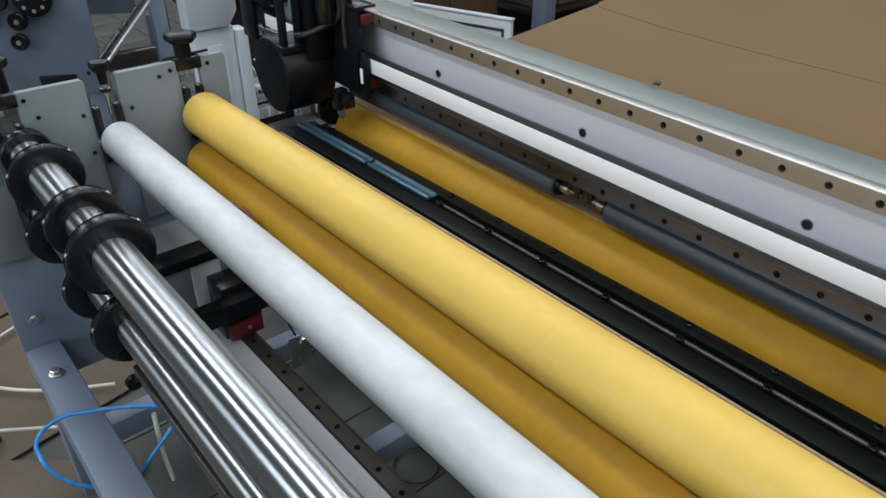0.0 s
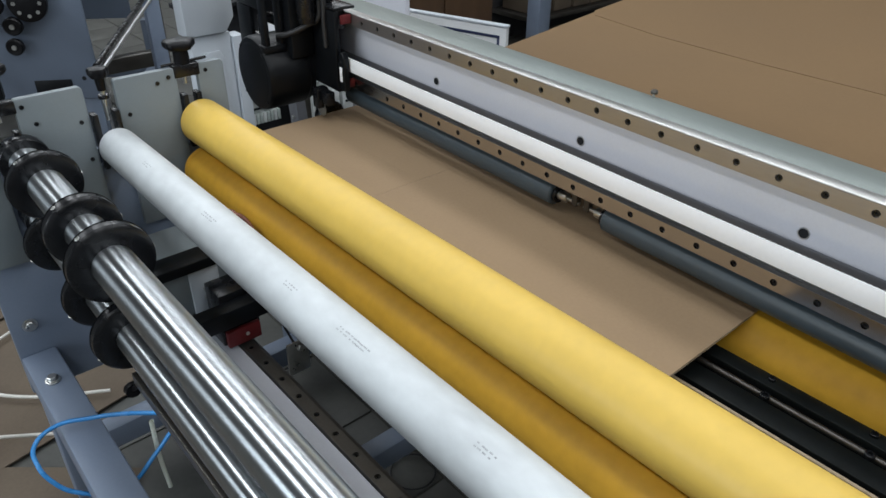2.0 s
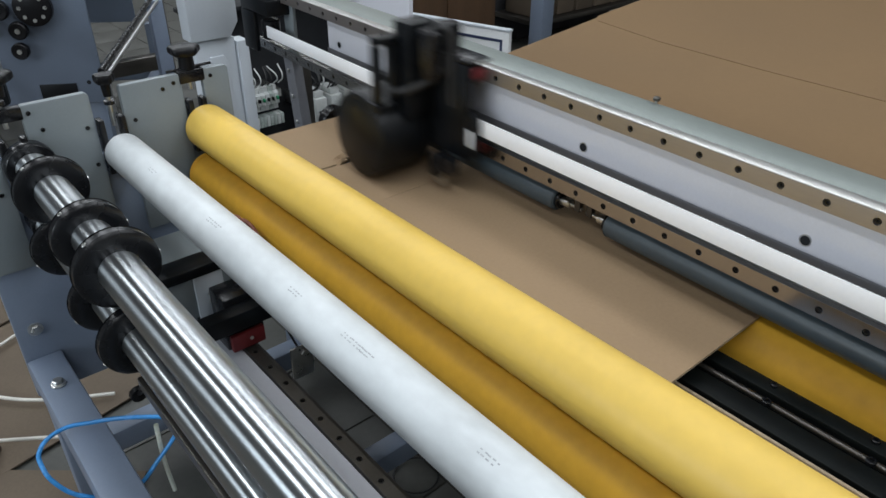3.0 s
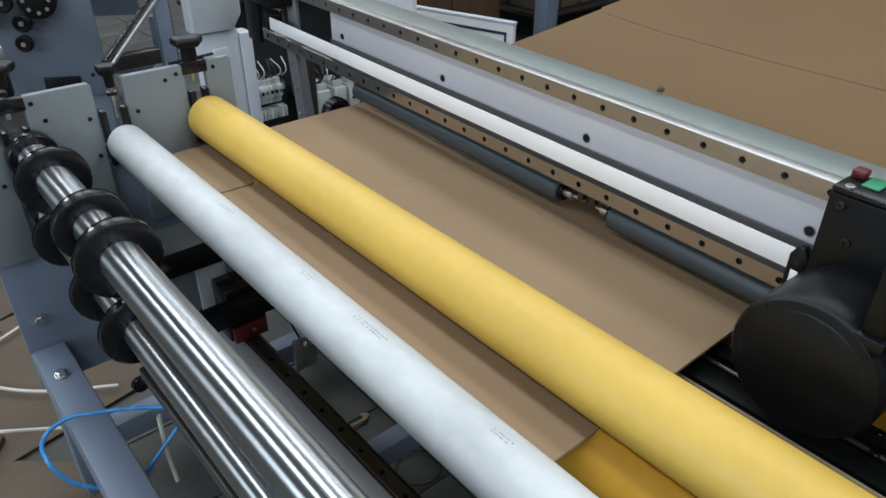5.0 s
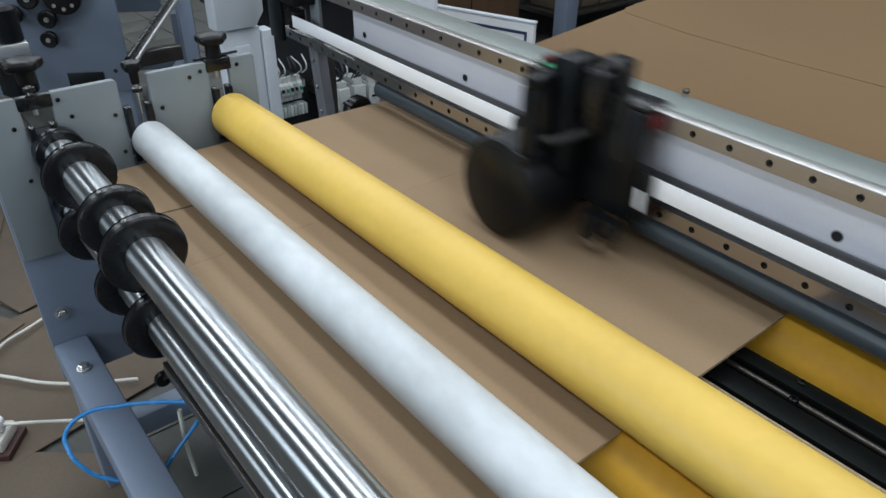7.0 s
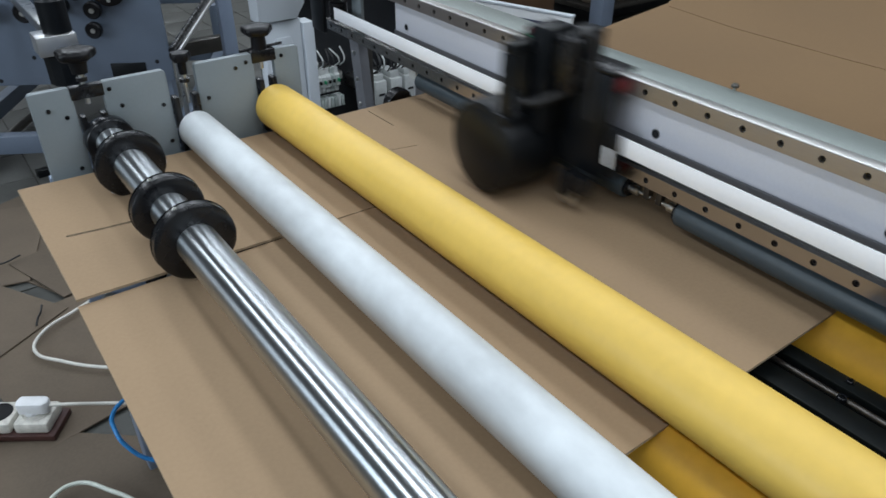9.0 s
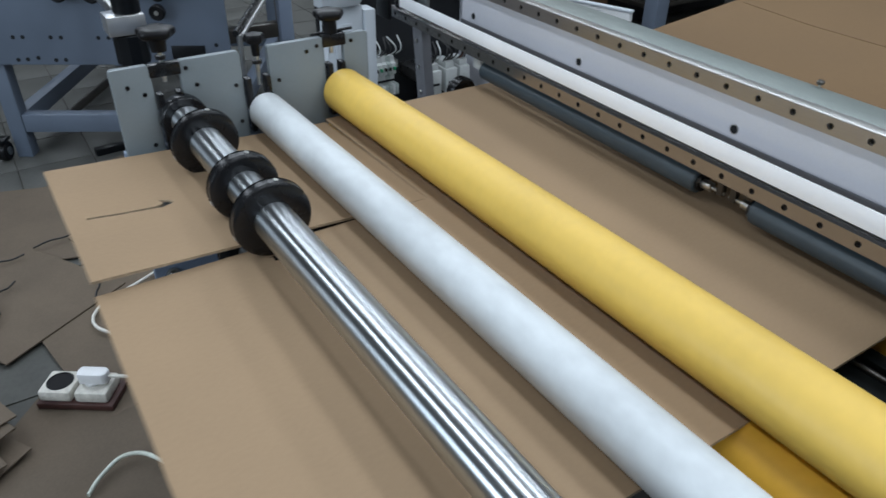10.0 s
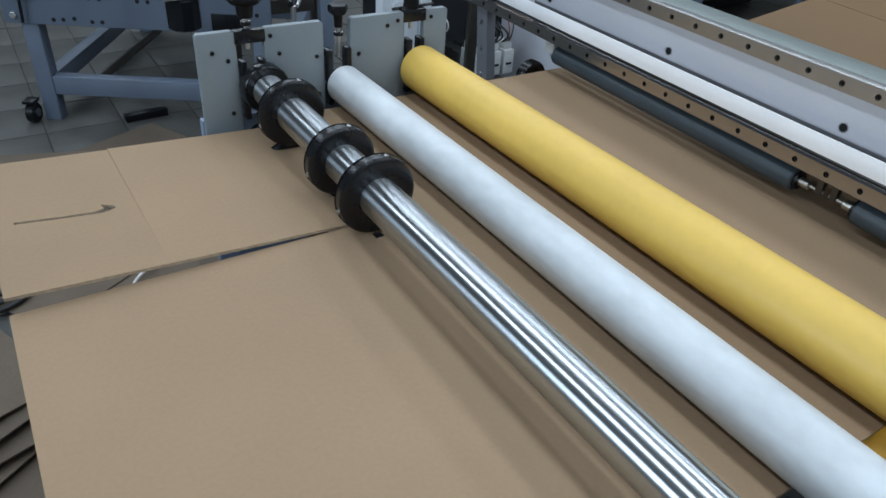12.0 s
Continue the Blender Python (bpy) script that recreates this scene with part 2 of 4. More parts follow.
def socket_screw(at, m, r=0.0055, h=0.006):
    """A cap screw with a hexagonal recess."""
    bm = bmesh.new()
    rings = []
    for n, (z, rad) in enumerate([(0, r), (h * 0.85, r), (h, r * 0.88), (h, r * 0.5), (h * 0.4, r * 0.48)]):
        rings.append([bm.verts.new(m @ (Vector(at) + Vector((rad * math.cos(i * math.pi / 6), rad * math.sin(i * math.pi / 6), z)))) for i in range(12)])
    for a, b in zip(rings, rings[1:]):
        for i in range(12):
            bm.faces.new((a[i], a[(i + 1) % 12], b[(i + 1) % 12], b[i]))
    bm.faces.new(rings[-1])
    bm.faces.new(rings[0][::-1])
    return bm


# ---- the hall ----
SHEET_Z = 0.772
FLOOR = thing("floor", "grey square floor tiles with dirty joints", "floor", kind="structure")
part("grout_bed", box(-4.2, 5.2, -3.2, 12.0, -0.12, -0.005, 0), GROUT, FLOOR)
for nm, bx, lab in (("wall_north", (-4.2, 5.2, 12.0, 12.2, -0.1, 3.3), "plain grey plaster wall behind the machines"),
                    ("wall_south", (-4.2, 5.2, -3.4, -3.2, -0.1, 3.3), "plain grey plaster wall"),
                    ("wall_east", (5.2, 5.4, -3.4, 12.2, -0.1, 3.3), "plain grey plaster wall"),
                    ("wall_west", (-4.4, -4.2, -3.4, 12.2, -0.1, 3.3), "plain grey plaster wall")):
    solid(nm, box(*bx, 0), CONCRETE, lab, "wall", kind="structure")
solid("ceiling", box(-4.4, 5.4, -3.4, 12.2, 3.3, 3.5, 0), CEIL, "pale painted workshop ceiling", "ceiling", kind="structure")
for tx, ty in TUBES:
    lamp = thing("ceiling_lamp", "long white ceiling lamp with two glowing tubes", "lamp", pose(tx, ty, 3.1), "ceiling lamps")
    part("housing", box(-0.20, 0.20, -5.85, 5.85, 0.03, 0.2, 0.01), CEIL, lamp)
    for sx in (-0.07, 0.07):
        part("lamp_tube", rod(0.014, (sx, -5.82, 0.012), (sx, 5.82, 0.012)), TUBE_GLOW, lamp)
# window frame out of view, added only to house the west fill lamp
ADDED_WIN = thing("added_window_1", "unseen white window frame added around the west fill lamp", "window", kind="structure")
for k, (y0, y1, z0, z1) in enumerate([(-1.3, -1.22, 1.0, 2.8), (2.42, 2.5, 1.0, 2.8), (-1.22, 2.42, 1.0, 1.08), (-1.22, 2.42, 2.72, 2.8), (0.57, 0.63, 1.08, 2.72)]):
    part("window_frame", box(-4.2, -4.13, y0, y1, z0, z1, 0.004), CABINET, ADDED_WIN)

# ---- machine frame ----
frame_t = thing("machine_frame", "blue-grey painted steel machine frame with bolted side plates", "machine frame")
SIDE_Y = 1.118
side = part("side_plate", box(-0.185, 0.37, SIDE_Y, SIDE_Y + 0.02, 0.30, 0.77, 0.003), BLUE_GREY, frame_t)
part("side_plate", box(-0.185, 0.70, -1.10, -1.08, 0.30, 0.77, 0.003), BLUE_GREY, frame_t)
bar = part("long_bar", box(-0.185, -0.115, -1.08, SIDE_Y, 0.335, 0.40, 0.006), BLUE_GREY, frame_t)
part("long_bar", box(0.62, 0.69, -1.08, 1.30, 0.335, 0.40, 0.006), BLUE_GREY, frame_t)
for lx, ly in ((-0.18, 1.04), (-0.18, -1.07), (0.63, 1.2), (0.63, -1.07), (-0.18, 0.55)):
    part("leg", box(lx, lx + 0.06, ly, ly + 0.06, 0.0, 0.335, 0.005), BLUE_GREY, frame_t)
for ly, z0 in ((0.60, 0.10), (-1.06, 0.10), (1.06, 0.10)):
    part("cross_bar", box(-0.12, 0.63, ly, ly + 0.05, z0, z0 + 0.06, 0.005), BLUE_GREY, frame_t)
for bx, by in ((-0.153, 1.0), (-0.153, 0.30), (-0.153, -0.4)):
    bolt = part("bolt", hex_bolt((bx, by, 0.405), "z", 0.011, 0.008), STEEL, bar, "zinc hexagon bolt")
    part("washer", lathe([(0, 0.015), (0.003, 0.015), (0.004, 0.013)], "z", (bx, by, 0.401), 20), STEEL, bar, "zinc washer")
for bx, bz in ((-0.148, 0.66), (-0.148, 0.47), (0.30, 0.5)):
    part("bolt", hex_bolt((bx, SIDE_Y - 0.001, bz), "y", 0.011, -0.009), STEEL, side, "zinc hexagon bolt")
    part("washer", lathe([(0, 0.015), (-0.003, 0.015)], "y", (bx, SIDE_Y, bz), 20), STEEL, side, "zinc washer")

# light grey bearing plates in a row on the far side
PLATE_X = [(-0.182, -0.109), (-0.055, 0.066), (0.124, 0.249), (0.295, 0.353)]
HOLES = [[(-0.155, 0.905), (-0.127, 0.887), (-0.127, 0.783)], [(-0.027, 0.889), (0.05, 0.873), (-0.043, 0.925), (0.052, 0.795)],
         [(0.142, 0.867), (0.208, 0.917), (0.232, 0.925), (0.142, 0.795)], [(0.312, 0.925), (0.335, 0.80)]]
for (x0, x1), hs in zip(PLATE_X, HOLES):
    pl = part("bearing_plate", prism([(x0, 0.62), (x1, 0.62), (x1, 0.936), (x1 - 0.006, 0.941), (x0 + 0.004, 0.941), (x0, 0.937)], "y", 1.102, 1.117, 0.0015), PLATE_PAINT, frame_t, "light grey painted bearing plate")
    for hx, hz in hs:
        part("screw", socket_screw((0, 0, 0), Matrix.Translation((hx, 1.1025, hz)) @ pose(0, 0, 0, 90), 0.0042, 0.003), BLACKENED, pl, "black socket screw")
# bearing blocks and guides between the plates
for x0, x1 in ((-0.109, -0.055), (0.066, 0.124), (0.249, 0.295)):
    for gx in (x0 + 0.003, x1 - 0.014):
        part("guide", box(gx, gx + 0.011, 1.09, 1.115, 0.77, 0.885, 0.002), BLACKENED, frame_t, "black steel guide")
part("back_bridge", box(-0.11, 0.36, 1.135, 1.15, 0.70, 0.80, 0.003), BLUE_GREY, frame_t)
part("bridge", box(-0.112, -0.052, 1.10, 1.12, 0.915, 0.94, 0.003), BLACKENED, frame_t, "black bridge over the bearing")
part("bridge", box(0.245, 0.30, 1.10, 1.125, 0.918, 0.944, 0.003), BLACKENED, frame_t, "black bridge over the bearing")


def star_knob(name, x, y, z0, z1, r, label):
    """A lobed clamping knob on its screw; z0: the screw's foot, z1: the knob's top."""
    k = thing(name, label, "knob", pose(x, y, 0), "clamping knobs")
    bm = bmesh.new()
    n, rings = 40, []
    for h, f in ((z1 - 0.018, 0.86), (z1 - 0.013, 1.0), (z1 - 0.005, 1.0), (z1 - 0.001, 0.88), (z1, 0.5)):
        rings.append([bm.verts.new(((r * f * (1 + 0.09 * math.cos(5 * a))) * math.cos(a), (r * f * (1 + 0.09 * math.cos(5 * a))) * math.sin(a), h)) for a in (2 * math.pi * i / n for i in range(n))])
    for a, b in zip(rings, rings[1:]):
        for i in range(n):
            bm.faces.new((a[i], a[(i + 1) % n], b[(i + 1) % n], b[i]))
    bm.faces.new(rings[0][::-1])
    bm.faces.new(rings[-1])
    part("grip", bm, BLACK_PLASTIC, k, smooth=50)
    part("hub", lathe([(z1 - 0.045, r * 0.42), (z1 - 0.02, r * 0.5), (z1 - 0.016, r * 0.5)], "z", seg=24), BLACK_PLASTIC, k)
    part("screw", lathe([(z0, 0.0045), (z1 - 0.04, 0.0045)], "z", seg=16), STEEL, k, "bright steel screw")
    part("collar", lathe([(z0 + 0.045, 0.010), (z0 + 0.052, 0.010)], "z", seg=20), BLACKENED, k)
    return k


star_knob("star_knob", -0.082, 1.118, 0.90, 1.005, 0.034, "black star knob on a steel screw above the slitting shaft bearing")
star_knob("star_knob", 0.105, 1.118, 0.86, 0.966, 0.019, "small black star knob on a bright steel screw")
big = star_knob("star_knob", 0.272, 1.118, 0.90, 0.992, 0.031, "large black star knob with thick stem above the yellow roller")
part("stem", lathe([(0.935, 0.017), (0.975, 0.015), (0.978, 0.012)], "z", seg=24), BLACK_PLASTIC, big)
part("latch_pin", rod(0.003, (-0.045, 0, 0.944), (0.05, -0.005, 0.948)), BLACKENED, big, "thin black pin")

# ---- rollers ----
Y_END, Y_NEAR = 1.093, -1.06


def roller(name, x, z, r, material, label, y0=Y_NEAR, y1=Y_END, group="rollers"):
    """A roller on its journal; its own axis lies along its local y."""
    t = thing(name, label, "roller", pose(x, 0, z), group)
    L0, L1 = y0, y1
    part("sleeve", lathe([(L0, r - 0.004), (L0 + 0.004, r), (L1 - 0.004, r), (L1, r - 0.004), (L1 + 0.0005, r * 0.75)], "y", seg=72), material, t, smooth=40)
    part("journal", lathe([(L0 - 0.03, 0.012), (L1 + 0.03, 0.012)], "y", seg=24), STEEL, t, "steel journal")
    return t


yellow_top = roller("drive_roller", 0.283, 0.8215, 0.0485, YELLOW, "bright yellow polyurethane pressing roller")
yellow_low = roller("lower_drive_roller", 0.268, 0.722, 0.0485, YELLOW_SHADED, "yellow polyurethane lower roller, coloured darker for the shade under the upper one", y1=1.07)
yellow_in = roller("infeed_roller", 0.642, 0.709, 0.061, YELLOW_SHADED, "yellow polyurethane infeed roller, coloured darker for the shade under the cutting beam", y1=1.06)
white_roll = roller("white_pipe_roller", 0.104, 0.8115, 0.0388, WHITE_PIPE, "white plastic pipe roller with faint grey print")
part("end_ring", lathe([(1.062, 0.0492), (1.075, 0.0492)], "y", seg=64), YELLOW_SHADED, yellow_low, "worn orange end ring")
for bx, ob, r in ((0.283, yellow_top, 0.030), (0.104, white_roll, 0.026)):
    part("bearing", lathe([(1.0945, r * 1.3), (1.1015, r * 1.3)], "y", seg=40), BLACKENED, ob, "black bearing flange")
# a few groups of tiny worn print on the white pipe
random.seed(4)
for yc in (0.90, 0.655, 0.40, 0.27, 0.235, 0.02, -0.25):
    for k in range(random.choice((9, 13, 18))):
        ln = random.uniform(0.0025, 0.0052)
        a0 = radians(0 + (k % 2) * 7 + random.uniform(-0.6, 0.6))
        y2 = yc - (k // 2) * 0.0065 + random.uniform(-0.001, 0.001)
        bm = bmesh.new()
        rr = 0.0389
        bm.faces.new([bm.verts.new((rr * math.cos(a), y, rr * math.sin(a))) for a, y in ((a0, y2), (a0, y2 + ln), (a0 + 0.045, y2 + ln), (a0 + 0.045, y2))])
        ext = bmesh.ops.extrude_face_region(bm, geom=bm.faces[:])
        bmesh.ops.translate(bm, vec=(-0.0004 * math.cos(a0), 0, -0.0004 * math.sin(a0)), verts=[v for v in ext["geom"] if isinstance(v, bmesh.types.BMVert)])
        part("print_mark", bm, INK, white_roll, "faded grey print", smooth=None)


def collar(parent, y, r, w, dark):
    """A slitting knife holder: hub, disc, clamp ring and its screws."""
    hub = part("knife_holder", lathe([(y - w * 0.42, r * 0.56), (y - w * 0.42, r * 0.88), (y - w * 0.36, r * 0.96), (y - w * 0.30, r), (y + w * 0.05, r), (y + w * 0.09, r * 0.93),
                                      (y + w * 0.12, r * 0.92), (y + w * 0.36, r * 0.92), (y + w * 0.42, r * 0.87), (y + w * 0.42, r * 0.56)], "y", seg=64), BLACKENED, parent, "black knife holder")
    part("blade", lathe([(y + w * 0.06, r * 0.9), (y + w * 0.085, r * 1.02), (y + w * 0.11, r * 0.9)], "y", seg=64), BLACKENED, hub, "round blackened blade")
    for a in range(3):
        ang = radians(40 + a * 120)
        part("screw", socket_screw((0, 0, 0), Matrix.Translation((r * 0.985 * math.cos(ang), y - w * 0.11, r * 0.985 * math.sin(ang))) @ pose(0, 0, 0, 0, 90 - math.degrees(ang), 0), 0.004, 0.0025), STEEL, hub, "small steel screw")
    return hub


shaft_top = thing("slitting_shaft", "polished chrome slitting shaft with three black knife holders", "shaft", pose(-0.067, 0, 0.834))
part("rod", lathe([(Y_NEAR, 0.029), (Y_NEAR + 0.003, 0.031), (1.060, 0.031), (1.063, 0.029)], "y", seg=72), CHROME, shaft_top, "polished chrome rod")
part("journal", lathe([(1.063, 0.019), (1.10, 0.019)], "y", seg=32), STEEL, shaft_top, "steel journal")
part("bearing", lathe([(1.066, 0.044), (1.069, 0.046), (1.095, 0.046), (1.098, 0.044)], "y", seg=40), BLACKENED, shaft_top, "black bearing ring")
for cy, cr, cw in ((0.953, 0.061, 0.030), (0.752, 0.058, 0.038), (0.63, 0.062, 0.036)):
    collar(shaft_top, cy, cr, cw, True)
shaft_low = thing("counter_shaft", "thinner chrome counter shaft below, with black knife holders", "shaft", pose(-0.07, 0, 0.715))
part("rod", lathe([(Y_NEAR, 0.024), (Y_NEAR + 0.003, 0.026), (1.06, 0.026), (1.063, 0.024)], "y", seg=64), CHROME, shaft_low, "polished chrome rod")
for cy, cr, cw in ((0.968, 0.0575, 0.028), (0.75, 0.0575, 0.030), (0.613, 0.0575, 0.034)):
    collar(shaft_low, cy, cr, cw, True)
part("bearing", lathe([(1.06, 0.032), (1.117, 0.032)], "y", seg=40), BLACKENED, shaft_low, "black bearing ring")
wing = thing("knob_screw", "small black knob screw on the cover rail", "screw", pose(-0.092, 0.60, 0.622))
part("grip", lathe([(-0.006, 0.007), (-0.005, 0.0125), (0.004, 0.0135), (0.007, 0.011)], "y", seg=10), BLACK_PLASTIC, wing, smooth=50)
part("pin", rod(0.004, (0, 0, 0), (0.008, -0.045, 0.042)), BLACK_PLASTIC, wing)
cover = thing("cover_rail", "narrow dull steel cover rail below the counter shaft", "rail")
part("bar", box(-0.094, -0.086, -1.06, 0.57, 0.655, 0.677, 0.002), DARK_STEEL, cover)
part("end_lug", box(-0.094, -0.06, -1.075, -1.06, 0.64, 0.68, 0.002), BLACK_PAINT, cover)

# low linear rail under the white roller
low = thing("low_guide_rail", "dark steel guide rail with countersunk screws on an aluminium profile", "rail")


def rail_mesh(length, width, depth, first, pitch, r, seg=16):
    """A rail with stepped screw holes in its face. Local: along y from 0 to -length, width along x, face up at z=0."""
    bm = bmesh.new()
    w = width / 2
    n = int((length - first) / pitch) + 1
    cuts = [0.0]
    for k in range(n):
        c = -first - k * pitch
        cuts += [c + w, c - w]
    cuts.append(-length)
    for k in range(n):
        c = -first - k * pitch
        outer, inner, deep = [], [], []
        for i in range(seg):
            a = 2 * math.pi * (i + 0.5) / seg
            s = w / max(abs(math.cos(a)), abs(math.sin(a)))
            outer.append(bm.verts.new((s * math.cos(a), c + s * math.sin(a), 0)))
            inner.append(bm.verts.new((r * math.cos(a), c + r * math.sin(a), 0)))
            deep.append(bm.verts.new((r * math.cos(a), c + r * math.sin(a), -0.007)))
        for i in range(seg):
            j = (i + 1) % seg
            bm.faces.new((outer[i], outer[j], inner[j], inner[i]))
            bm.faces.new((inner[i], inner[j], deep[j], deep[i]))
        bm.faces.new(deep)
        # fill the square's corners
        for sx, sy in ((1, 1), (-1, 1), (-1, -1), (1, -1)):
            a = sorted((v for v in outer if v.co.x * sx > 0 and (v.co.y - c) * sy > 0), key=lambda v: -abs(v.co.x) - 0.001 * abs(v.co.y - c))
            side_a = max((v for v in a if abs(abs(v.co.x) - w) < 1e-6), key=lambda v: abs(v.co.y - c))
            side_b = max((v for v in a if abs(abs(v.co.y - c) - w) < 1e-6), key=lambda v: abs(v.co.x))
            if side_a is not side_b:
                cv = bm.verts.new((sx * w, c + sy * w, 0))
                bm.faces.new((side_a, cv, side_b))
    for a, b in zip(cuts[::2], cuts[1::2]):
        if a - b > 1e-4:
            bm.faces.new([bm.verts.new(p) for p in ((-w, a, 0), (w, a, 0), (w, b, 0), (-w, b, 0))])
    # flanks with the ball grooves
    prof = [(w - 0.0006, 0), (w, -0.0006), (w, -0.010), (w - 0.0015, -0.0115), (w - 0.0015, -0.0145), (w, -0.016), (w, -depth)]
    for s in (1, -1):
        va = [bm.verts.new((s * x, 0, z)) for x, z in prof]
        vb = [bm.verts.new((s * x, -length, z)) for x, z in prof]
        for i in range(len(prof) - 1):
            bm.faces.new((va[i], vb[i], vb[i + 1], va[i + 1]))
    bm.faces.new([bm.verts.new(p) for p in ((-w, -length, -depth), (w, -length, -depth), (w, 0, -depth), (-w, 0, -depth))])
    return bm


def rail_screws(parent, first, pitch, count, m):
    for k in range(count):
        part("screw", socket_screw((0, -first - k * pitch, -0.0068), m, 0.0042, 0.0045), BLACKENED, parent, "recessed socket screw")


LOWM = pose(0.161, 0.85, 0.489)
lr = part("rail", rail_mesh(1.9, 0.023, 0.02, 0.117 - 0.06, 0.06, 0.0055), DARK_STEEL, low, m=LOWM)
rail_screws(lr, 0.057, 0.06, 30, Matrix())
part("profile", box(0.075, 0.148, -1.06, 0.90, 0.41, 0.484, 0.004), BEAM_PAINT, low, "bright aluminium profile")
part("profile", box(0.14, 0.19, -1.06, 0.88, 0.425, 0.468, 0.003), DARK_STEEL, low)
part("end_block", box(0.10, 0.20, 0.86, 0.92, 0.30, 0.53, 0.004), BLACK_PAINT, low)
for ey in (-1.065,):
    part("end_block", box(0.06, 0.20, ey, ey + 0.02, 0.30, 0.5, 0.004), BLACK_PAINT, low)
slider = thing("slide_block", "small slide carriage with red end seal and black clamp bar", "slide block")
part("body", box(0.12, 0.20, 0.76, 0.84, 0.494, 0.53, 0.003), BLACKENED, slider)
part("end_seal", box(0.125, 0.195, 0.748, 0.76, 0.493, 0.53, 0.003), RED, slider, "red end seal")
part("seal_screw", socket_screw((0, 0, 0), Matrix.Translation((0.165, 0.748, 0.513)) @ pose(0, 0, 0, 90), 0.004, 0.002), STEEL, slider)
part("clamp_bar", box(0.06, 0.215, 0.74, 0.775, 0.545, 0.585, 0.003), BLACK_PAINT, slider, "black clamp bar")
part("riser", box(0.13, 0.19, 0.775, 0.84, 0.53, 0.60, 0.003), BLACKENED, slider)
drv = thing("drive_box", "grey aluminium drive housing with two sockets below the shafts", "housing")
part("body", box(0.0, 0.20, 0.86, 1.05, 0.50, 0.625, 0.004), PLATE_PAINT, drv)
part("cover", box(0.11, 0.17, 0.855, 0.862, 0.51, 0.62, 0.002), CABINET, drv)
part("top_strip", box(-0.01, 0.21, 0.845, 0.90, 0.6255, 0.648, 0.003), BLACK_PAINT, drv, "black top strip")
for sz in (0.556, 0.576):
    part("plug_hole", lathe([(0, 0.007), (-0.004, 0.007), (-0.004, 0.004)], "y", (0.14, 0.856, sz), 20), STEEL, drv, "round steel nut")
brk = thing("wire_bracket", "small steel bracket with a thin black rod", "bracket")
part("plate", box(0.22, 0.27, 0.70, 0.706, 0.40, 0.48, 0.003), STEEL, brk)
part("rod", rod(0.0025, (0.24, 0.70, 0.47), (0.215, 0.78, 0.60)), BLACKENED, brk, "thin black rod")
part("nut", hex_bolt((0.25, 0.699, 0.465), "y", 0.010, -0.008), STEEL, brk)
wires = thing("wire_bundle", "reddish brown bundle of wires beside the lower roller", "wires")
random.seed(8)
for k in range(7):
    o = Vector((random.uniform(-0.008, 0.008), random.uniform(-0.01, 0.01), random.uniform(-0.008, 0.008)))
    c0 = Vector((0.190, 0.775, 0.737)) + o
    tube([c0 + Vector((0.0, 0.05, -0.03)), c0 + Vector((random.uniform(-0.01, 0.01), 0.02, 0.012)), c0 + Vector((0.004, -0.012, 0.010)), c0 + Vector((0.01, -0.045, -0.05))], 0.0042, "wire", random.choice((COPPER, COPPER, RED, BLACK_CABLE)), "", parent=wires)

# ---- crossing cutter: beam, rails, belt ----
BEAM = pose(0.6, 0.48, 0, 0, 0, -1.83)
beam = thing("cutter_beam", "pale grey cutter beam with two guide rails and a white belt", "beam", BEAM)
FAR, NEAR = 0.685, -1.5
body = part("beam_body", box(0.0235, 0.096, NEAR, FAR, 0.875, 0.998, 0.003), BEAM_PAINT, beam)
for k in range(5):
    hy = 0.633 - k * 0.3845
    ring = part("hole_rim", lathe([(0.0, 0.0085), (-0.0008, 0.0085), (-0.0008, 0.0068)], "x", (0.0238, hy, 0.929), 28), ALU, body, "bright hole rim")
    part("hole", lathe([(0.0, 0.0066), (-0.0012, 0.0066)], "x", (0.0236, hy, 0.929), 28), INSIDE_SHADE, body, "dark drilled hole")
part("top_strip", box(0.026, 0.102, NEAR, 1.05, 0.999, 1.010, 0.0025), STRIP_STEEL, beam, "green-grey milled steel top strip")
UPR = Matrix.Translation((0, 1.02, 1.0)) @ pose(0, 0, 0, 0, -90, 0)
upper = part("upper_rail", rail_mesh(2.5, 0.0245, 0.0235, 0.54 - 0.48, 0.06, 0.0052), RAIL, beam, "ground steel guide rail", m=UPR)
rail_screws(upper, 0.06, 0.06, 40, Matrix())
part("polished_edge", box(0.0008, 0.0232, NEAR, 1.02, 1.0124, 1.0138, 0.0005), POLISHED, beam, "polished upper rail edge")
LOR = Matrix.Translation((-0.002, 1.028, 0.858)) @ pose(0, 0, 0, 0, -90, 0)
lower = part("lower_rail", rail_mesh(2.5, 0.0245, 0.0235, 0.04, 0.06, 0.0052), RAIL_LOW, beam, "ground steel guide rail", m=LOR)
rail_screws(lower, 0.04, 0.06, 40, Matrix())
part("web", box(0.0215, 0.05, NEAR, 1.03, 0.842, 0.874, 0.002), DARK_STEEL, beam)
# dark strip laid on the beam face in place of the belt's shadow
part("shade_strip", box(0.0205, 0.0233, NEAR, FAR, 0.8755, 0.913, 0.001), POST_AND_SHADE_GREY, beam, "dark grey strip standing for the shade behind the belt")
# toothed belt: flat band with teeth on its upper back edge
bm = box(-0.0225, -0.0195, NEAR, 0.93, 0.893, 0.9235, 0.0006)
belt = part("belt", bm, BELT, beam, "white toothed drive belt")
bm = bmesh.new()
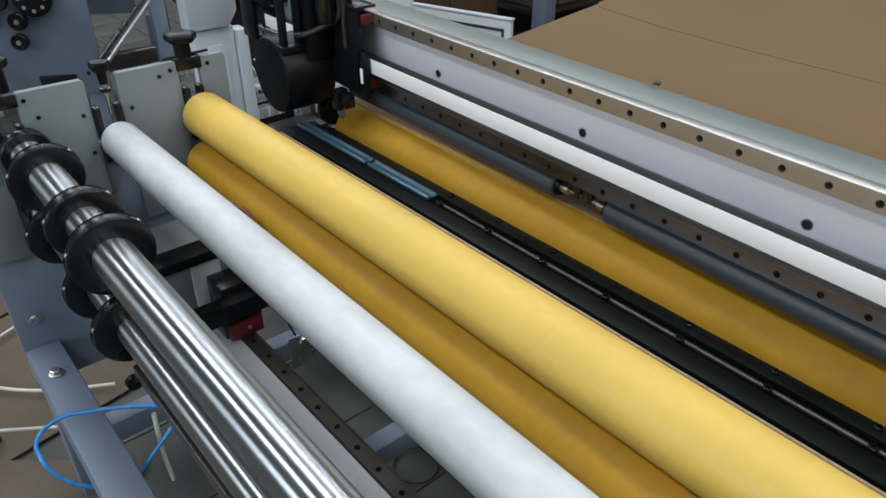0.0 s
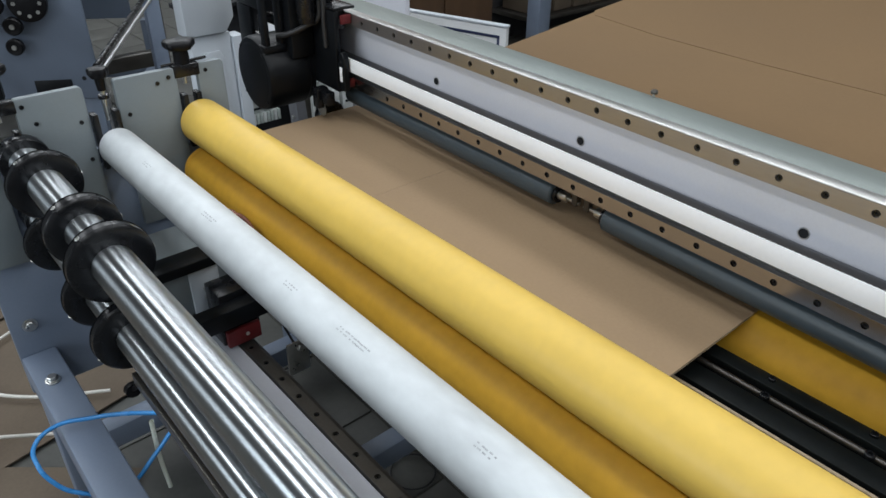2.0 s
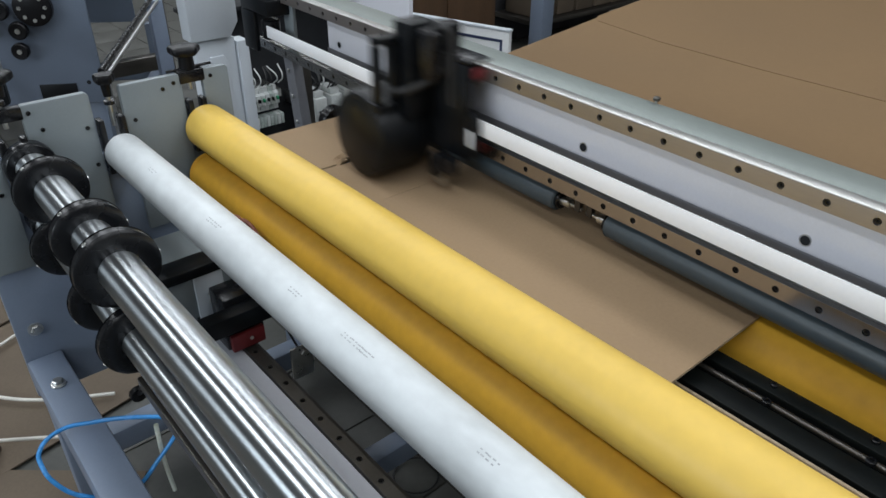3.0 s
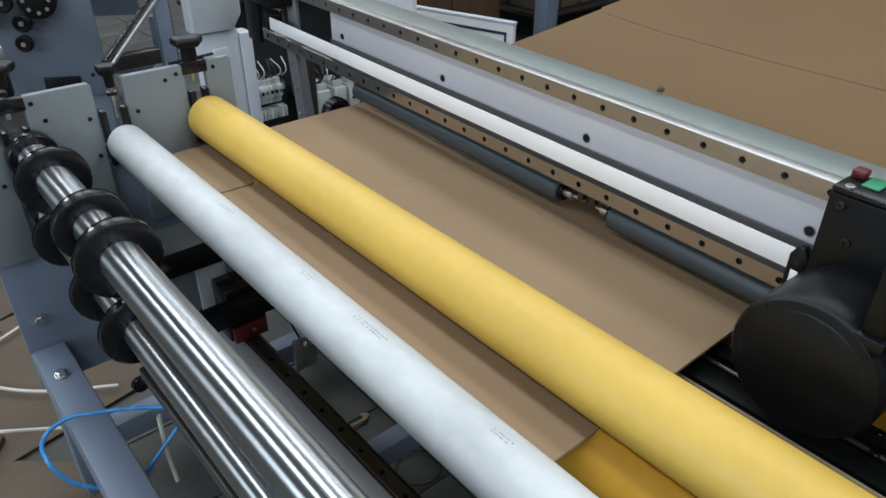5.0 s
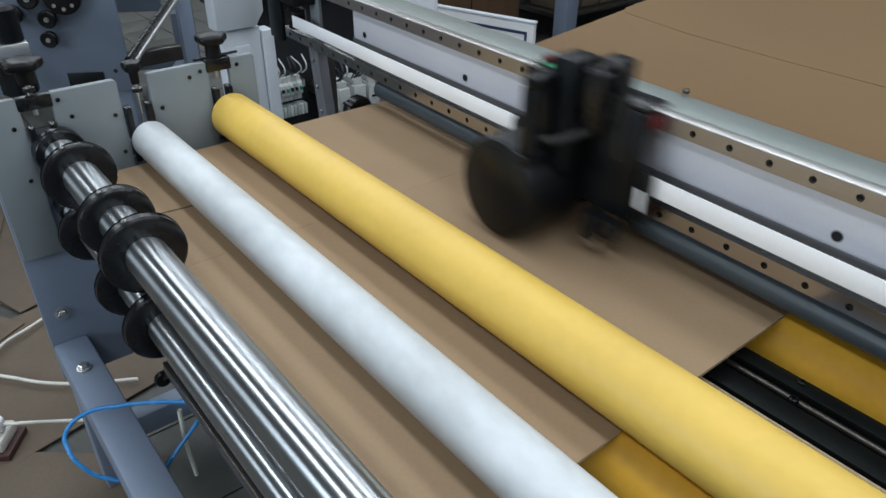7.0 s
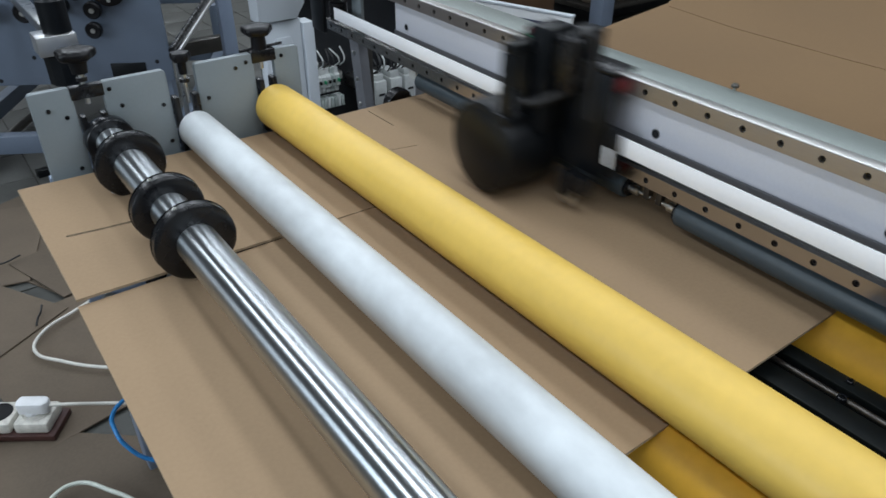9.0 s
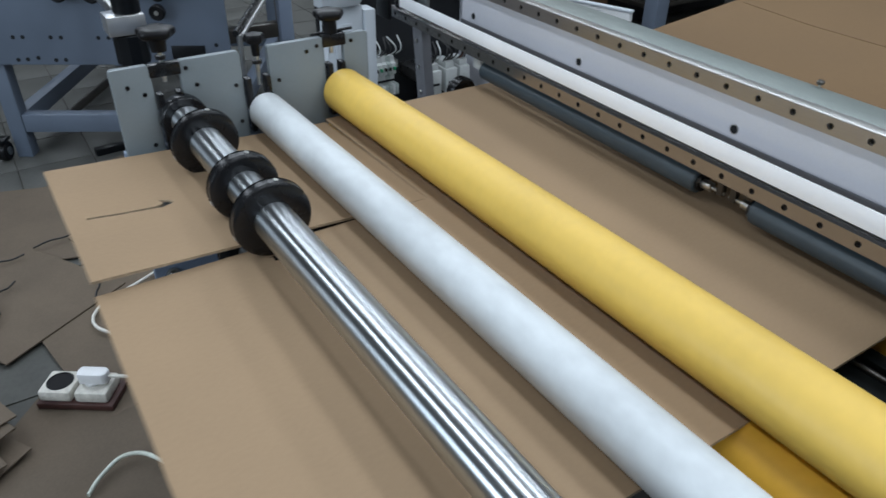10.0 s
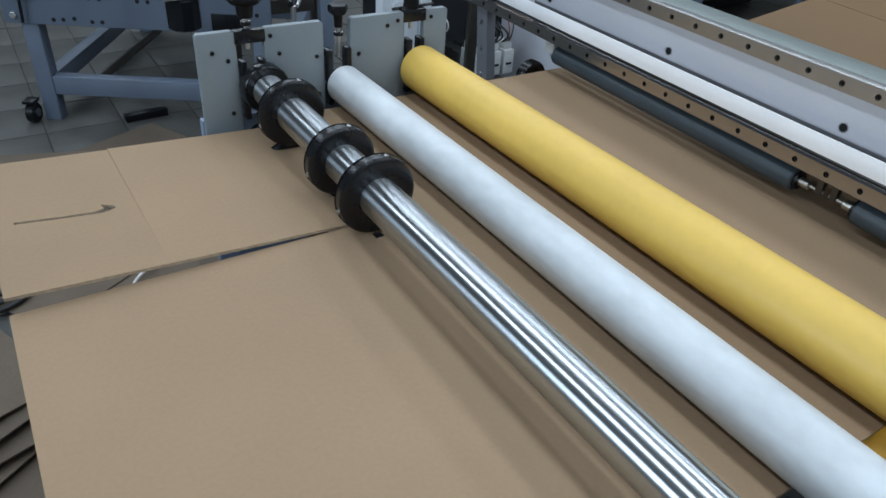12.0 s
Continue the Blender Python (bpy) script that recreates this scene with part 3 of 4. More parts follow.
for k in range(300):
    y = 0.9 - k * 0.008
    box(-0.0195, -0.0165, y, y + 0.004, 0.8935, 0.9225, 0, bm)
tagged(part("belt_teeth", bm, TEETH, belt, "grey belt teeth", smooth=None), kind="stuff")
# far end: pulley block, end plates
endb = thing("belt_drive", "black belt pulley block on aluminium plates at the beam end", "belt drive", BEAM)
part("pulley", lathe([(0.885, 0.020), (0.888, 0.024), (0.932, 0.024), (0.935, 0.02)], "z", (-0.002, 0.935, 0), 32), BLACKENED, endb)
part("block", box(-0.040, 0.030, 0.87, 1.03, 0.955, 0.995, 0.004), BLACK_PAINT, endb)
part("cheek", box(-0.040, -0.028, 0.955, 1.03, 0.850, 0.954, 0.003), BLACK_PAINT, endb)
part("motor", lathe([(0.996, 0.034), (0.999, 0.036), (1.12, 0.036), (1.125, 0.03)], "z", (-0.002, 0.955, 0), 36), BLACK_PAINT, endb, "black motor on the pulley block")
part("end_plate", box(0.022, 0.032, 0.855, 0.905, 0.875, 0.998, 0.002), PLATE_PAINT, endb, "grey end plate")
for bz in (0.90, 0.965):
    part("screw", hex_bolt((0.0215, 0.88, bz), "x", 0.006, -0.004), STEEL, endb, "zinc screw")
# beam supports standing on the frame
post = thing("beam_post", "bent dark grey steel post carrying the cutter beam", "post", BEAM, "beam posts")
part("plate", prism([(0.935, 0.841), (0.885, 0.841), (0.850, 0.60), (0.850, 0.0), (0.900, 0.0), (0.900, 0.60)], "x", 0.022, 0.05, 0.002), POST_AND_SHADE_GREY, post)
for by, bz in ((0.905, 0.80), (0.895, 0.73), (0.885, 0.66)):
    part("bolt", hex_bolt((0.0215, by, bz), "x", 0.006, -0.005), STEEL, post, "zinc bolt")
solid("beam_post", box(0.03, 0.11, -1.3, -1.22, 0.0, 0.874, 0.004), BLUE_GREY, "blue-grey steel post carrying the cutter beam", "post", BEAM, "beam posts")

# grey hold-down rollers hung below the beam
for y0, y1, e in ((-0.090, 0.585, -1), (-1.3, -0.205, 1)):
    g = thing("hold_down_roller", "dark grey rubber hold-down roller with bright end joint", "roller", BEAM @ pose(0.033, 0, 0.8105), "hold-down rollers")
    part("sleeve", lathe([(y0, 0.019), (y0 + 0.003, 0.0222), (y1 - 0.003, 0.0222), (y1, 0.019)], "y", seg=40), GREY_RUBBER, g)
    ye = y0 if e < 0 else y1
    part("end_cap", lathe([(ye - 0.006, 0.016), (ye + 0.006, 0.016)], "y", seg=32), BLACKENED, g)
    part("joint", lathe([(ye + e * 0.006, 0.0085), (ye + e * 0.024, 0.0085), (ye + e * 0.026, 0.006)], "y", seg=28), STEEL, g, "bright steel joint")
    part("pin", lathe([(ye + e * 0.026, 0.0035), (ye + e * 0.052, 0.0035)], "y", seg=20), STEEL, g, "steel pin")
    part("hanger", box(-0.006, 0.006, ye + e * 0.044 - 0.006, ye + e * 0.044 + 0.006, -0.005, 0.072, 0.0015), DARK_STEEL, g)
    yo = y1 if e < 0 else y0
    part("hanger", box(-0.008, 0.008, yo - e * 0.014 - 0.006, yo - e * 0.014 + 0.006, -0.012, 0.072, 0.0015), ALU, g, "bright hanger")
    part("pin", lathe([(yo, 0.006), (yo - e * 0.02, 0.006)], "y", seg=20), STEEL, g, "steel pin")

# black counter bar between the rollers, with clamp strips and screws
kb = thing("counter_bar", "black slotted counter bar with clamped strips and socket screws", "bar")
part("base", box(0.452, 0.562, -1.05, 1.12, 0.695, 0.728, 0.002), BLACK_BAR, kb)
part("edge_strip", box(0.4465, 0.4515, -1.05, 1.08, 0.715, 0.7405, 0.0008), CARD_EDGE, kb, "pale edge strip")
part("front_strip", box(0.462, 0.500, -1.05, 1.05, 0.7285, 0.739, 0.0015), BLACK_BAR, kb, "black clamp strip")
part("rear_strip", box(0.5285, 0.556, -1.05, 1.05, 0.7285, 0.740, 0.0015), BLACK_BAR, kb, "black clamp strip")
part("wire", lathe([(-1.05, 0.0045), (0.585, 0.0045)], "y", (0.512, 0, 0.736), 20), DARK_STEEL, kb, "dull steel rod in the slot")
for k in range(16):
    y = 0.575 - k * 0.133
    part("screw", socket_screw((0.506, y, 0.739), Matrix(), 0.0065, 0.006), BLACKENED, kb, "black socket screw")
    part("screw", socket_screw((0.545, y + 0.01, 0.7395), Matrix(), 0.0055, 0.005), BLACKENED, kb, "black socket screw")
for y0, y1 in ((0.60, 0.80), (0.81, 1.085)):
    part("insert", prism([(0.496, 0.7405), (0.524, 0.7405), (0.524, 0.7455), (0.519, 0.748), (0.515, 0.7435), (0.505, 0.7435), (0.501, 0.748), (0.496, 0.7455)], "y", y0, y1, 0.0005), TEAL, kb, "teal anodised grooved insert")

# ---- carriage with the cutter motor, riding on the rails ----
car = thing("cutter_carriage", "black cutter carriage with round motor cover and red wipers", "carriage")
ZD = 0.863
part("back_plate", box(-0.042, -0.030, -0.185, 0.070, 0.845, 1.022, 0.002), BLACK_PAINT, car)
part("top_plate", box(-0.042, 0.012, -0.185, 0.070, 1.0235, 1.030, 0.0015), BLACKENED, car, "dark steel top plate")
for z in (1.0, 0.858):
    for y0 in (-0.165, 0.0):
        part("rail_block", box(-0.0295, -0.003, y0, y0 + 0.065, z - 0.022, z + 0.022, 0.002), BLACKENED, car)
    part("wiper", box(-0.029, -0.002, -0.192, -0.1855, z - 0.006, z + 0.014, 0.002), RED, car, "red rail wiper")
    part("wiper", box(-0.029, -0.002, 0.0655, 0.074, z - 0.006, z + 0.014, 0.002), RED, car, "red rail wiper")
part("wiper_top", box(-0.006, 0.011, 0.052, 0.068, 1.0305, 1.040, 0.002), RED, car, "red end block")
part("motor_cover", lathe([(-0.162, 0.075), (-0.160, 0.0825), (-0.156, 0.0855), (-0.149, 0.0865), (-0.060, 0.0865), (-0.056, 0.0835), (-0.043, 0.0835)], "x", (0.003, 0, ZD), 72), BLACK_PAINT, car, "round black motor cover")
part("cover_face", lathe([(-0.1635, 0.069), (-0.162, 0.0725)], "x", (0.003, 0, ZD), 56), BLACK_PAINT, car, "dull black cover face")
for a in range(4):
    ang = radians(45 + 90 * a)
    part("screw", socket_screw((0, 0, 0), Matrix.Translation((-0.158, 0.078 * math.cos(ang), ZD + 0.078 * math.sin(ang))) @ pose(0, 0, 0, 0, -90), 0.003, 0.002), BLACKENED, car, "black socket screw")
for y0, y1 in ((0.0705, 0.094), (-0.21, -0.186)):
    c = part("belt_clamp", prism([(y0, 0.852), (y1, 0.852), (y1, 0.925), (y1 - 0.008, 0.938), (y0 + 0.008, 0.938), (y0, 0.925)], "x", -0.040, -0.026, 0.0015), BLACK_PAINT, car, "black belt clamp")
    part("sticker", box(-0.0416, -0.0405, y0 + 0.007, y1 - 0.007, 0.872, 0.905, 0.0003), BELT, c, "white worn sticker")
    part("hole", lathe([(0, 0.0035), (-0.001, 0.0035)], "x", (-0.0403, (y0 + y1) / 2, 0.916), 16), INSIDE_SHADE, c, "dark screw hole")
# block, cylinder and valve beside the motor
part("block", box(-0.100, -0.043, -0.092, -0.045, ZD + 0.045, 1.085, 0.004), BLACK_PAINT, car)
for px in (-0.150, -0.1135):
    part("bracket_post", box(px, px + 0.012, -0.064, -0.040, ZD + 0.066, 1.045, 0.003), BLACK_PAINT, car)
part("bracket_bridge", box(-0.150, -0.0905, -0.064, -0.040, 1.0455, 1.062, 0.004), BLACK_PAINT, car)
part("bracket_foot", box(-0.156, -0.1005, -0.068, -0.036, ZD + 0.060, ZD + 0.076, 0.002), BLACK_PAINT, car)
part("cylinder", lathe([(0.99, 0.019), (0.993, 0.021), (1.072, 0.021), (1.077, 0.017)], "z", (-0.070, -0.116, 0), 32), BLACKENED, car, "black pneumatic cylinder")
part("valve", box(-0.05, -0.012, -0.135, -0.095, 1.031, 1.085, 0.003), BLACK_PAINT, car)
part("valve_screw", lathe([(0, 0.003), (-0.004, 0.003)], "x", (-0.0505, -0.115, 1.06), 14), STEEL, car, "bright steel screw")
part("knife_slide", box(-0.075, -0.045, -0.145, -0.12, 0.800, 0.846, 0.002), BLACKENED, car, "black knife slide")
part("knife_arm", box(-0.070, -0.050, -0.18, -0.15, 0.815, 0.845, 0.002), BLACKENED, car, "steel knife arm")
part("knife_wheel", lathe([(-0.061, 0.005), (-0.0605, 0.019), (-0.0595, 0.019), (-0.059, 0.005)], "x", (0, -0.132, 0.796), 36), STEEL, car, "round steel cutting wheel")
part("seal_tape", box(-0.022, 0.010, 0.028, 0.048, 1.0305, 1.0325, 0.0006), GREEN, car, "green tape")
for y in (0.054, 0.0, -0.06):
    part("screw", socket_screw((-0.034, y, 1.030), Matrix(), 0.0055, 0.003), STEEL if y > 0.05 else BLACKENED, car, "socket screw")
for y, z in ((0.054, 1.010), (0.036, 0.968), (-0.015, 0.985), (-0.06, 0.985)):
    part("screw", socket_screw((0, 0, 0), Matrix.Translation((-0.0418, y, z)) @ pose(0, 0, 0, 0, -90), 0.0055, 0.003), BLACKENED, car, "black socket screw")
tube([(-0.115, -0.055, 0.955), (-0.10, -0.085, 0.965), (-0.07, -0.115, 0.985), (-0.05, -0.13, 1.0), (-0.046, -0.135, 1.04)], 0.007, "hose", BLACK_CABLE, "black hose", parent=car)
tube([(-0.068, -0.116, 1.075), (-0.055, -0.135, 1.082), (-0.046, -0.147, 1.05), (-0.046, -0.148, 0.99), (-0.046, -0.15, 0.94)], 0.006, "hose", BLACK_CABLE, "black hose", parent=car)

# ---- fed cardboard ----


def board_mesh(loops, at=(0, 0)):
    """A flat board from an outline and the slits cut through it, 4.5 mm thick, its top at z=0."""
    from mathutils.geometry import tessellate_polygon
    loops = [[(x - at[0], y - at[1]) for x, y in lp] for lp in loops]
    tris = tessellate_polygon([[Vector((x, y, 0)) for x, y in lp] for lp in loops])
    flat = [p for lp in loops for p in lp]
    bm = bmesh.new()
    top = [bm.verts.new((x, y, 0)) for x, y in flat]
    bot = [bm.verts.new((x, y, -0.0045)) for x, y in flat]
    for a, b, c in tris:
        bm.faces.new((top[a], top[b], top[c]))
        bm.faces.new((bot[c], bot[b], bot[a]))
    k = 0
    for lp in loops:
        n = len(lp)
        for i in range(n):
            f = bm.faces.new((top[k + i], bot[k + i], bot[k + (i + 1) % n], top[k + (i + 1) % n]))
            f.material_index = 1
        k += n
    return bm


# leading edge at x=0, running back along +x; the corner beyond the slit is a flap that sags once it is past the knives
sheet = thing("cardboard_sheet", "large brown corrugated cardboard sheet with a slit, sagging flap", "cardboard")
HINGE = 0.56
slit = [(0.66, 0.842), (0.72, 0.8285), (0.72, 0.8255), (0.66, 0.839)]
slit2 = [(0.737, 0.945), (0.737, 1.055), (0.740, 1.055), (0.740, 0.945)]
hook = [(0.034, 0.8505), (0.09, 0.844), (0.140, 0.8415), (0.154, 0.848), (0.150, 0.863), (0.168, 0.853), (0.170, 0.843), (0.150, 0.8335), (0.09, 0.8375), (0.034, 0.8435)]
board = part("board", board_mesh([[(0.003, -0.003), (2.35, -0.003), (2.35, 1.073), (HINGE, 1.073), (HINGE, 0.6504), (0.003, 0.6504)], slit, slit2]), CARD, sheet, smooth=None)
CREASE = 0.2
flap = part("flap", board_mesh([[(CREASE, 0.651), (HINGE, 0.651), (HINGE, 1.073), (CREASE, 1.073)]], (HINGE, 0)), CARD, sheet, "corner flap cut free by the slit", smooth=None, m=pose(HINGE, 0, 0))
flap_end = part("flap_end", board_mesh([[(0.004, 0.651), (CREASE, 0.651), (CREASE, 1.073), (0.0, 1.073)], hook], (CREASE, 0)), CARD, flap, "creased flap end with a hooked cut", smooth=None, m=pose(CREASE - HINGE, 0, 0))
sliver = solid("cardboard_sliver", board_mesh([hook], (0.10, 0.845)), CARD, "hooked cardboard sliver cut out of the sheet", "scrap", smooth=None)
for ob in (board, flap, flap_end, sliver):
    ob.data.materials.append(CARD_EDGE)

# infeed board behind the beam with the stacked board on it
infeed = thing("infeed_table", "steel infeed table under the waiting cardboard", "table")
part("top", box(0.745, 2.9, -1.6, 0.66, 0.925, 0.955, 0.004), PLATE_PAINT, infeed)
for lx in (0.80, 2.8):
    for ly in (-1.5, 0.58):
        part("leg", box(lx, lx + 0.05, ly, ly + 0.05, 0.0, 0.925, 0.004), BLUE_GREY, infeed)
stack = [(0.656, -1.62), (2.92, -1.62), (2.92, 1.13), (0.722, 0.687)]
web = thing("cardboard_web", "wide brown cardboard web waiting on the infeed table", "cardboard")
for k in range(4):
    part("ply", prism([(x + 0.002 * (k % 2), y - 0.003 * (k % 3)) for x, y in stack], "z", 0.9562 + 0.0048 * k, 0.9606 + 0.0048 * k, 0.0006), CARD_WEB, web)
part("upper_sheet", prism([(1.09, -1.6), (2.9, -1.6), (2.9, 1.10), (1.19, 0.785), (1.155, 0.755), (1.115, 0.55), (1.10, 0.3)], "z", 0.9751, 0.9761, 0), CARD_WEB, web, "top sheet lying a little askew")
scr = thing("guide_screw", "small steel screw standing on the beam's rear edge", "screw", pose(0.691, 0.266, 1.0102))
part("shank", lathe([(0, 0.002), (0.006, 0.002)], "z", seg=12), STEEL, scr)
part("head", lathe([(0.005, 0.0055), (0.009, 0.006), (0.011, 0.004)], "z", seg=20), DARK_STEEL, scr)

# ---- rear machine: blue panel on a wheeled frame ----
rear = thing("rear_machine", "blue-grey wheeled machine with drilled panel and black hand knobs", "machine", pose(-0.405, 3.1, 0, 0, 0, -30.7))
panel = part("panel", box(-0.01, 1.035, 0.0, 0.012, 0.42, 1.15, 0.003), REAR_DIM_BLUE, rear)
part("panel_back", box(-0.01, 0.9, 1.30, 1.312, 0.42, 1.15, 0.003), REAR_DIM_BLUE, rear)
for lx in (0.04, 0.95):
    for ly in (0.02, 1.24):
        part("leg", box(lx, lx + 0.065, ly, ly + 0.065, 0.0, 0.42, 0.004), REAR_DIM_BLUE, rear)
for ly in (0.025, 1.245):
    part("rail", box(0.105, 0.95, ly, ly + 0.055, 0.115, 0.195, 0.004), REAR_DIM_BLUE, rear)
for lx in (0.045, 0.955):
    part("side_rail", box(lx, lx + 0.055, 0.085, 1.24, 0.12, 0.19, 0.004), REAR_DIM_BLUE, rear)
part("tie_tube", rod(0.018, (0.27, 0.08, 0.165), (0.33, 1.25, 0.165)), DARK_STEEL, rear, "dark steel tie tube")
part("top_beam", box(0.0, 0.9, 0.012, 1.30, 0.90, 0.95, 0.004), REAR_DIM_BLUE, rear)
for hx, hz in ((0.187, 0.532), (0.225, 0.533), (0.334, 0.532), (0.374, 0.531), (0.182, 0.441), (0.22, 0.443), (0.263, 0.449), (0.331, 0.44), (0.37, 0.441), (0.98, 0.501), (0.52, 0.53), (0.56, 0.53)):
    part("hole", lathe([(0, 0.008), (-0.0015, 0.008)], "y", (hx, 0.0, hz), 20), INSIDE_SHADE, panel, "dark drilled hole")
for hx, hz, r in ((0.787, 0.642, 0.030), (0.80, 0.716, 0.032), (0.751, 0.79, 0.036), (0.427, 0.715, 0.036), (0.552, 0.712, 0.036), (0.685, 0.735, 0.034)):
    k = part("hand_knob", lathe([(0, r * 0.45), (-0.035, r * 0.5), (-0.037, r), (-0.055, r), (-0.060, r * 0.85), (-0.058, r * 0.4)], "y", (hx, 0, hz), 32), BLACK_PLASTIC, panel, "round black hand knob")
    part("knob_cap", lathe([(-0.0585, r * 0.3), (-0.063, r * 0.28)], "y", (hx, 0, hz), 20), STEEL, k, "steel cap")
wheel = part("hand_wheel", lathe([(0, 0.03), (-0.03, 0.03), (-0.032, 0.066), (-0.05, 0.066), (-0.054, 0.058)], "y", (0.868, 0, 0.795), 40), BLACK_PLASTIC, panel, "black drilled hand wheel")
for a in range(8):
    part("wheel_hole", lathe([(-0.0545, 0.007), (-0.056, 0.007)], "y", (0.868 + 0.044 * math.cos(a * math.pi / 4), 0, 0.795 + 0.044 * math.sin(a * math.pi / 4)), 16), STEEL, wheel, "bright hole")
part("cover_plate", box(0.80, 0.934, -0.006, 0.0, 0.425, 0.50, 0.002), BLACK_PAINT, panel, "black cover plate")
part("handle", rod(0.006, (0.07, -0.02, 0.43), (0.085, -0.025, 0.60)), BLACKENED, panel, "thin black lever")
part("lever_knob", lathe([(0.52, 0.010), (0.526, 0.02), (0.545, 0.02), (0.55, 0.012)], "z", (0.083, -0.024, 0), 24), BLACK_PLASTIC, panel, "round black lever knob")
part("panel_bolt", hex_bolt((0.03, 0, 0.452), "y", 0.014, -0.01), STEEL, panel, "zinc bolt")
for cx in (0.005, 1.045):
    w = part("caster", lathe([(-0.02, 0.035), (-0.015, 0.042), (0.015, 0.042), (0.02, 0.035)], "x", (cx, 0.0, 0.042), 32), BLACK_PLASTIC, rear, "black caster wheel")
    part("hub", lathe([(-0.023, 0.018), (0.023, 0.018)], "x", (cx, 0.0, 0.042), 24), STEEL, w, "steel hub")
    part("fork", box(cx - 0.024, cx + 0.024, -0.03, 0.03, 0.086, 0.10, 0.003), BLACK_PAINT, rear)
gear = thing("gear_motor", "black gear motor with a light grey gearbox on a steel arm", "motor")
part("motor_body", lathe([(0.655, 0.042), (0.66, 0.05), (0.745, 0.05), (0.75, 0.046)], "z", (0.028, 2.05, 0), 10), BLACK_PAINT, gear)
part("gearbox", box(-0.035, 0.075, 2.0, 2.09, 0.752, 0.81, 0.004), ALU, gear, "light grey gearbox")
part("motor_top", lathe([(0.811, 0.04), (0.90, 0.04), (0.91, 0.03)], "z", (0.035, 2.045, 0), 28), BLACK_PAINT, gear)
part("arm", box(0.01, 0.05, 2.09, 2.87, 0.765, 0.80, 0.003), STEEL, gear, "steel arm")

# second blue frame and leaning rods farther back
far_f = thing("steel_stand", "dark steel frame standing far back", "frame")
part("post", box(0.94, 1.0, 3.2, 3.26, 0.0, 0.75, 0.004), DARK_STEEL, far_f)
part("rail", box(0.55, 0.94, 3.2, 3.26, 0.31, 0.38, 0.004), DARK_STEEL, far_f)
part("post", box(0.49, 0.55, 3.2, 3.26, 0.0, 0.75, 0.004), DARK_STEEL, far_f)
rods = thing("guide_rods", "two leaning bright steel rods in a low base", "rods")
part("rod", rod(0.006, (0.330, 1.90, 0.733), (0.812, 2.75, 0.730)), ALU, rods)
part("rod", rod(0.010, (0.308, 1.90, 0.740), (0.785, 2.75, 0.738)), BLACKENED, rods)
part("base", box(0.312, 0.326, 1.895, 1.91, 0.0, 0.735, 0.002), STEEL, rods)
part("far_base", box(0.77, 0.83, 2.74, 2.78, 0.0, 0.735, 0.004), BLUE_GREY, rods)

# ---- white control cabinet with open electrics ----
cab = thing("control_cabinet", "white enamelled control cabinet with pressed panels and open electrics bay", "cabinet")
part("body", box(0.545, 0.672, 1.75, 1.80, 0.0, 0.815, 0.004), CABINET, cab)
part("front_panel", prism([(0.572, 0.45), (0.640, 0.45), (0.640, 0.74), (0.628, 0.765), (0.584, 0.765), (0.572, 0.74)], "y", 1.742, 1.7495, 0.002), CABINET, cab, "pressed white panel")
part("hood", prism([(0.53, 0.818), (0.655, 0.818), (0.685, 0.86), (0.685, 1.20), (0.53, 1.20)], "y", 1.735, 1.80, 0.004), CABINET, cab, "white hood")
part("corner_post", box(0.674, 0.712, 1.74, 1.80, 0.0, 0.80, 0.003), CABINET, cab, "white corner post")
# bay back and roof are coloured near-black in place of interior shade
part("bay_back", box(0.712, 1.35, 2.20, 2.22, 0.0, 0.80, 0.002), INSIDE_SHADE, cab, "back plate, near-black for the shade in the bay")
part("bay_side", box(1.35, 1.37, 1.75, 2.22, 0.0, 0.86, 0.002), BEAM_PAINT, cab)
part("bay_roof", box(0.674, 1.37, 2.10, 2.22, 0.80, 0.815, 0.002), INSIDE_SHADE, cab)
part("bay_floor", box(0.712, 1.35, 1.80, 2.20, 0.25, 0.27, 0.002), DARK_STEEL, cab)
part("divider", box(0.975, 1.015, 1.90, 1.92, 0.27, 0.70, 0.002), DARK_STEEL, cab)
bank = thing("breaker_bank", "row of grey-white circuit breakers on a rail", "breakers")
part("rail", box(0.74, 0.97, 2.06, 2.2, 0.475, 0.505, 0.001), STEEL, bank)
for k in range(10):
    b = part("breaker", prism([(2.05, 0.445), (2.05, 0.535), (2.03, 0.535), (2.03, 0.515), (2.015, 0.51), (2.015, 0.47), (2.03, 0.465), (2.03, 0.445)], "x", 0.752 + k * 0.0185, 0.769 + k * 0.0185, 0.001), RELAY if k % 4 else TERMINAL, bank)
    part("lever", box(0.757 + k * 0.0185, 0.764 + k * 0.0185, 2.004, 2.016, 0.486, 0.498, 0.001), BLACK_PLASTIC if k % 3 else GREEN, b, "small lever")
for k in range(14):
    part("terminal", box(0.75 + k * 0.0145, 0.762 + k * 0.0145, 2.02, 2.06, 0.385, 0.425, 0.001), TERMINAL if k % 3 else RELAY, bank)
random.seed(11)
for k in range(9):
    x = 0.77 + k * 0.022
    tube([(x, 2.03, 0.54), (x + 0.005, 2.0, 0.57), (x + random.uniform(-0.02, 0.02), 2.03, 0.61)], 0.0025, "wire", random.choice((BLACK_CABLE, BLACK_CABLE, RELAY)), "", parent=bank)
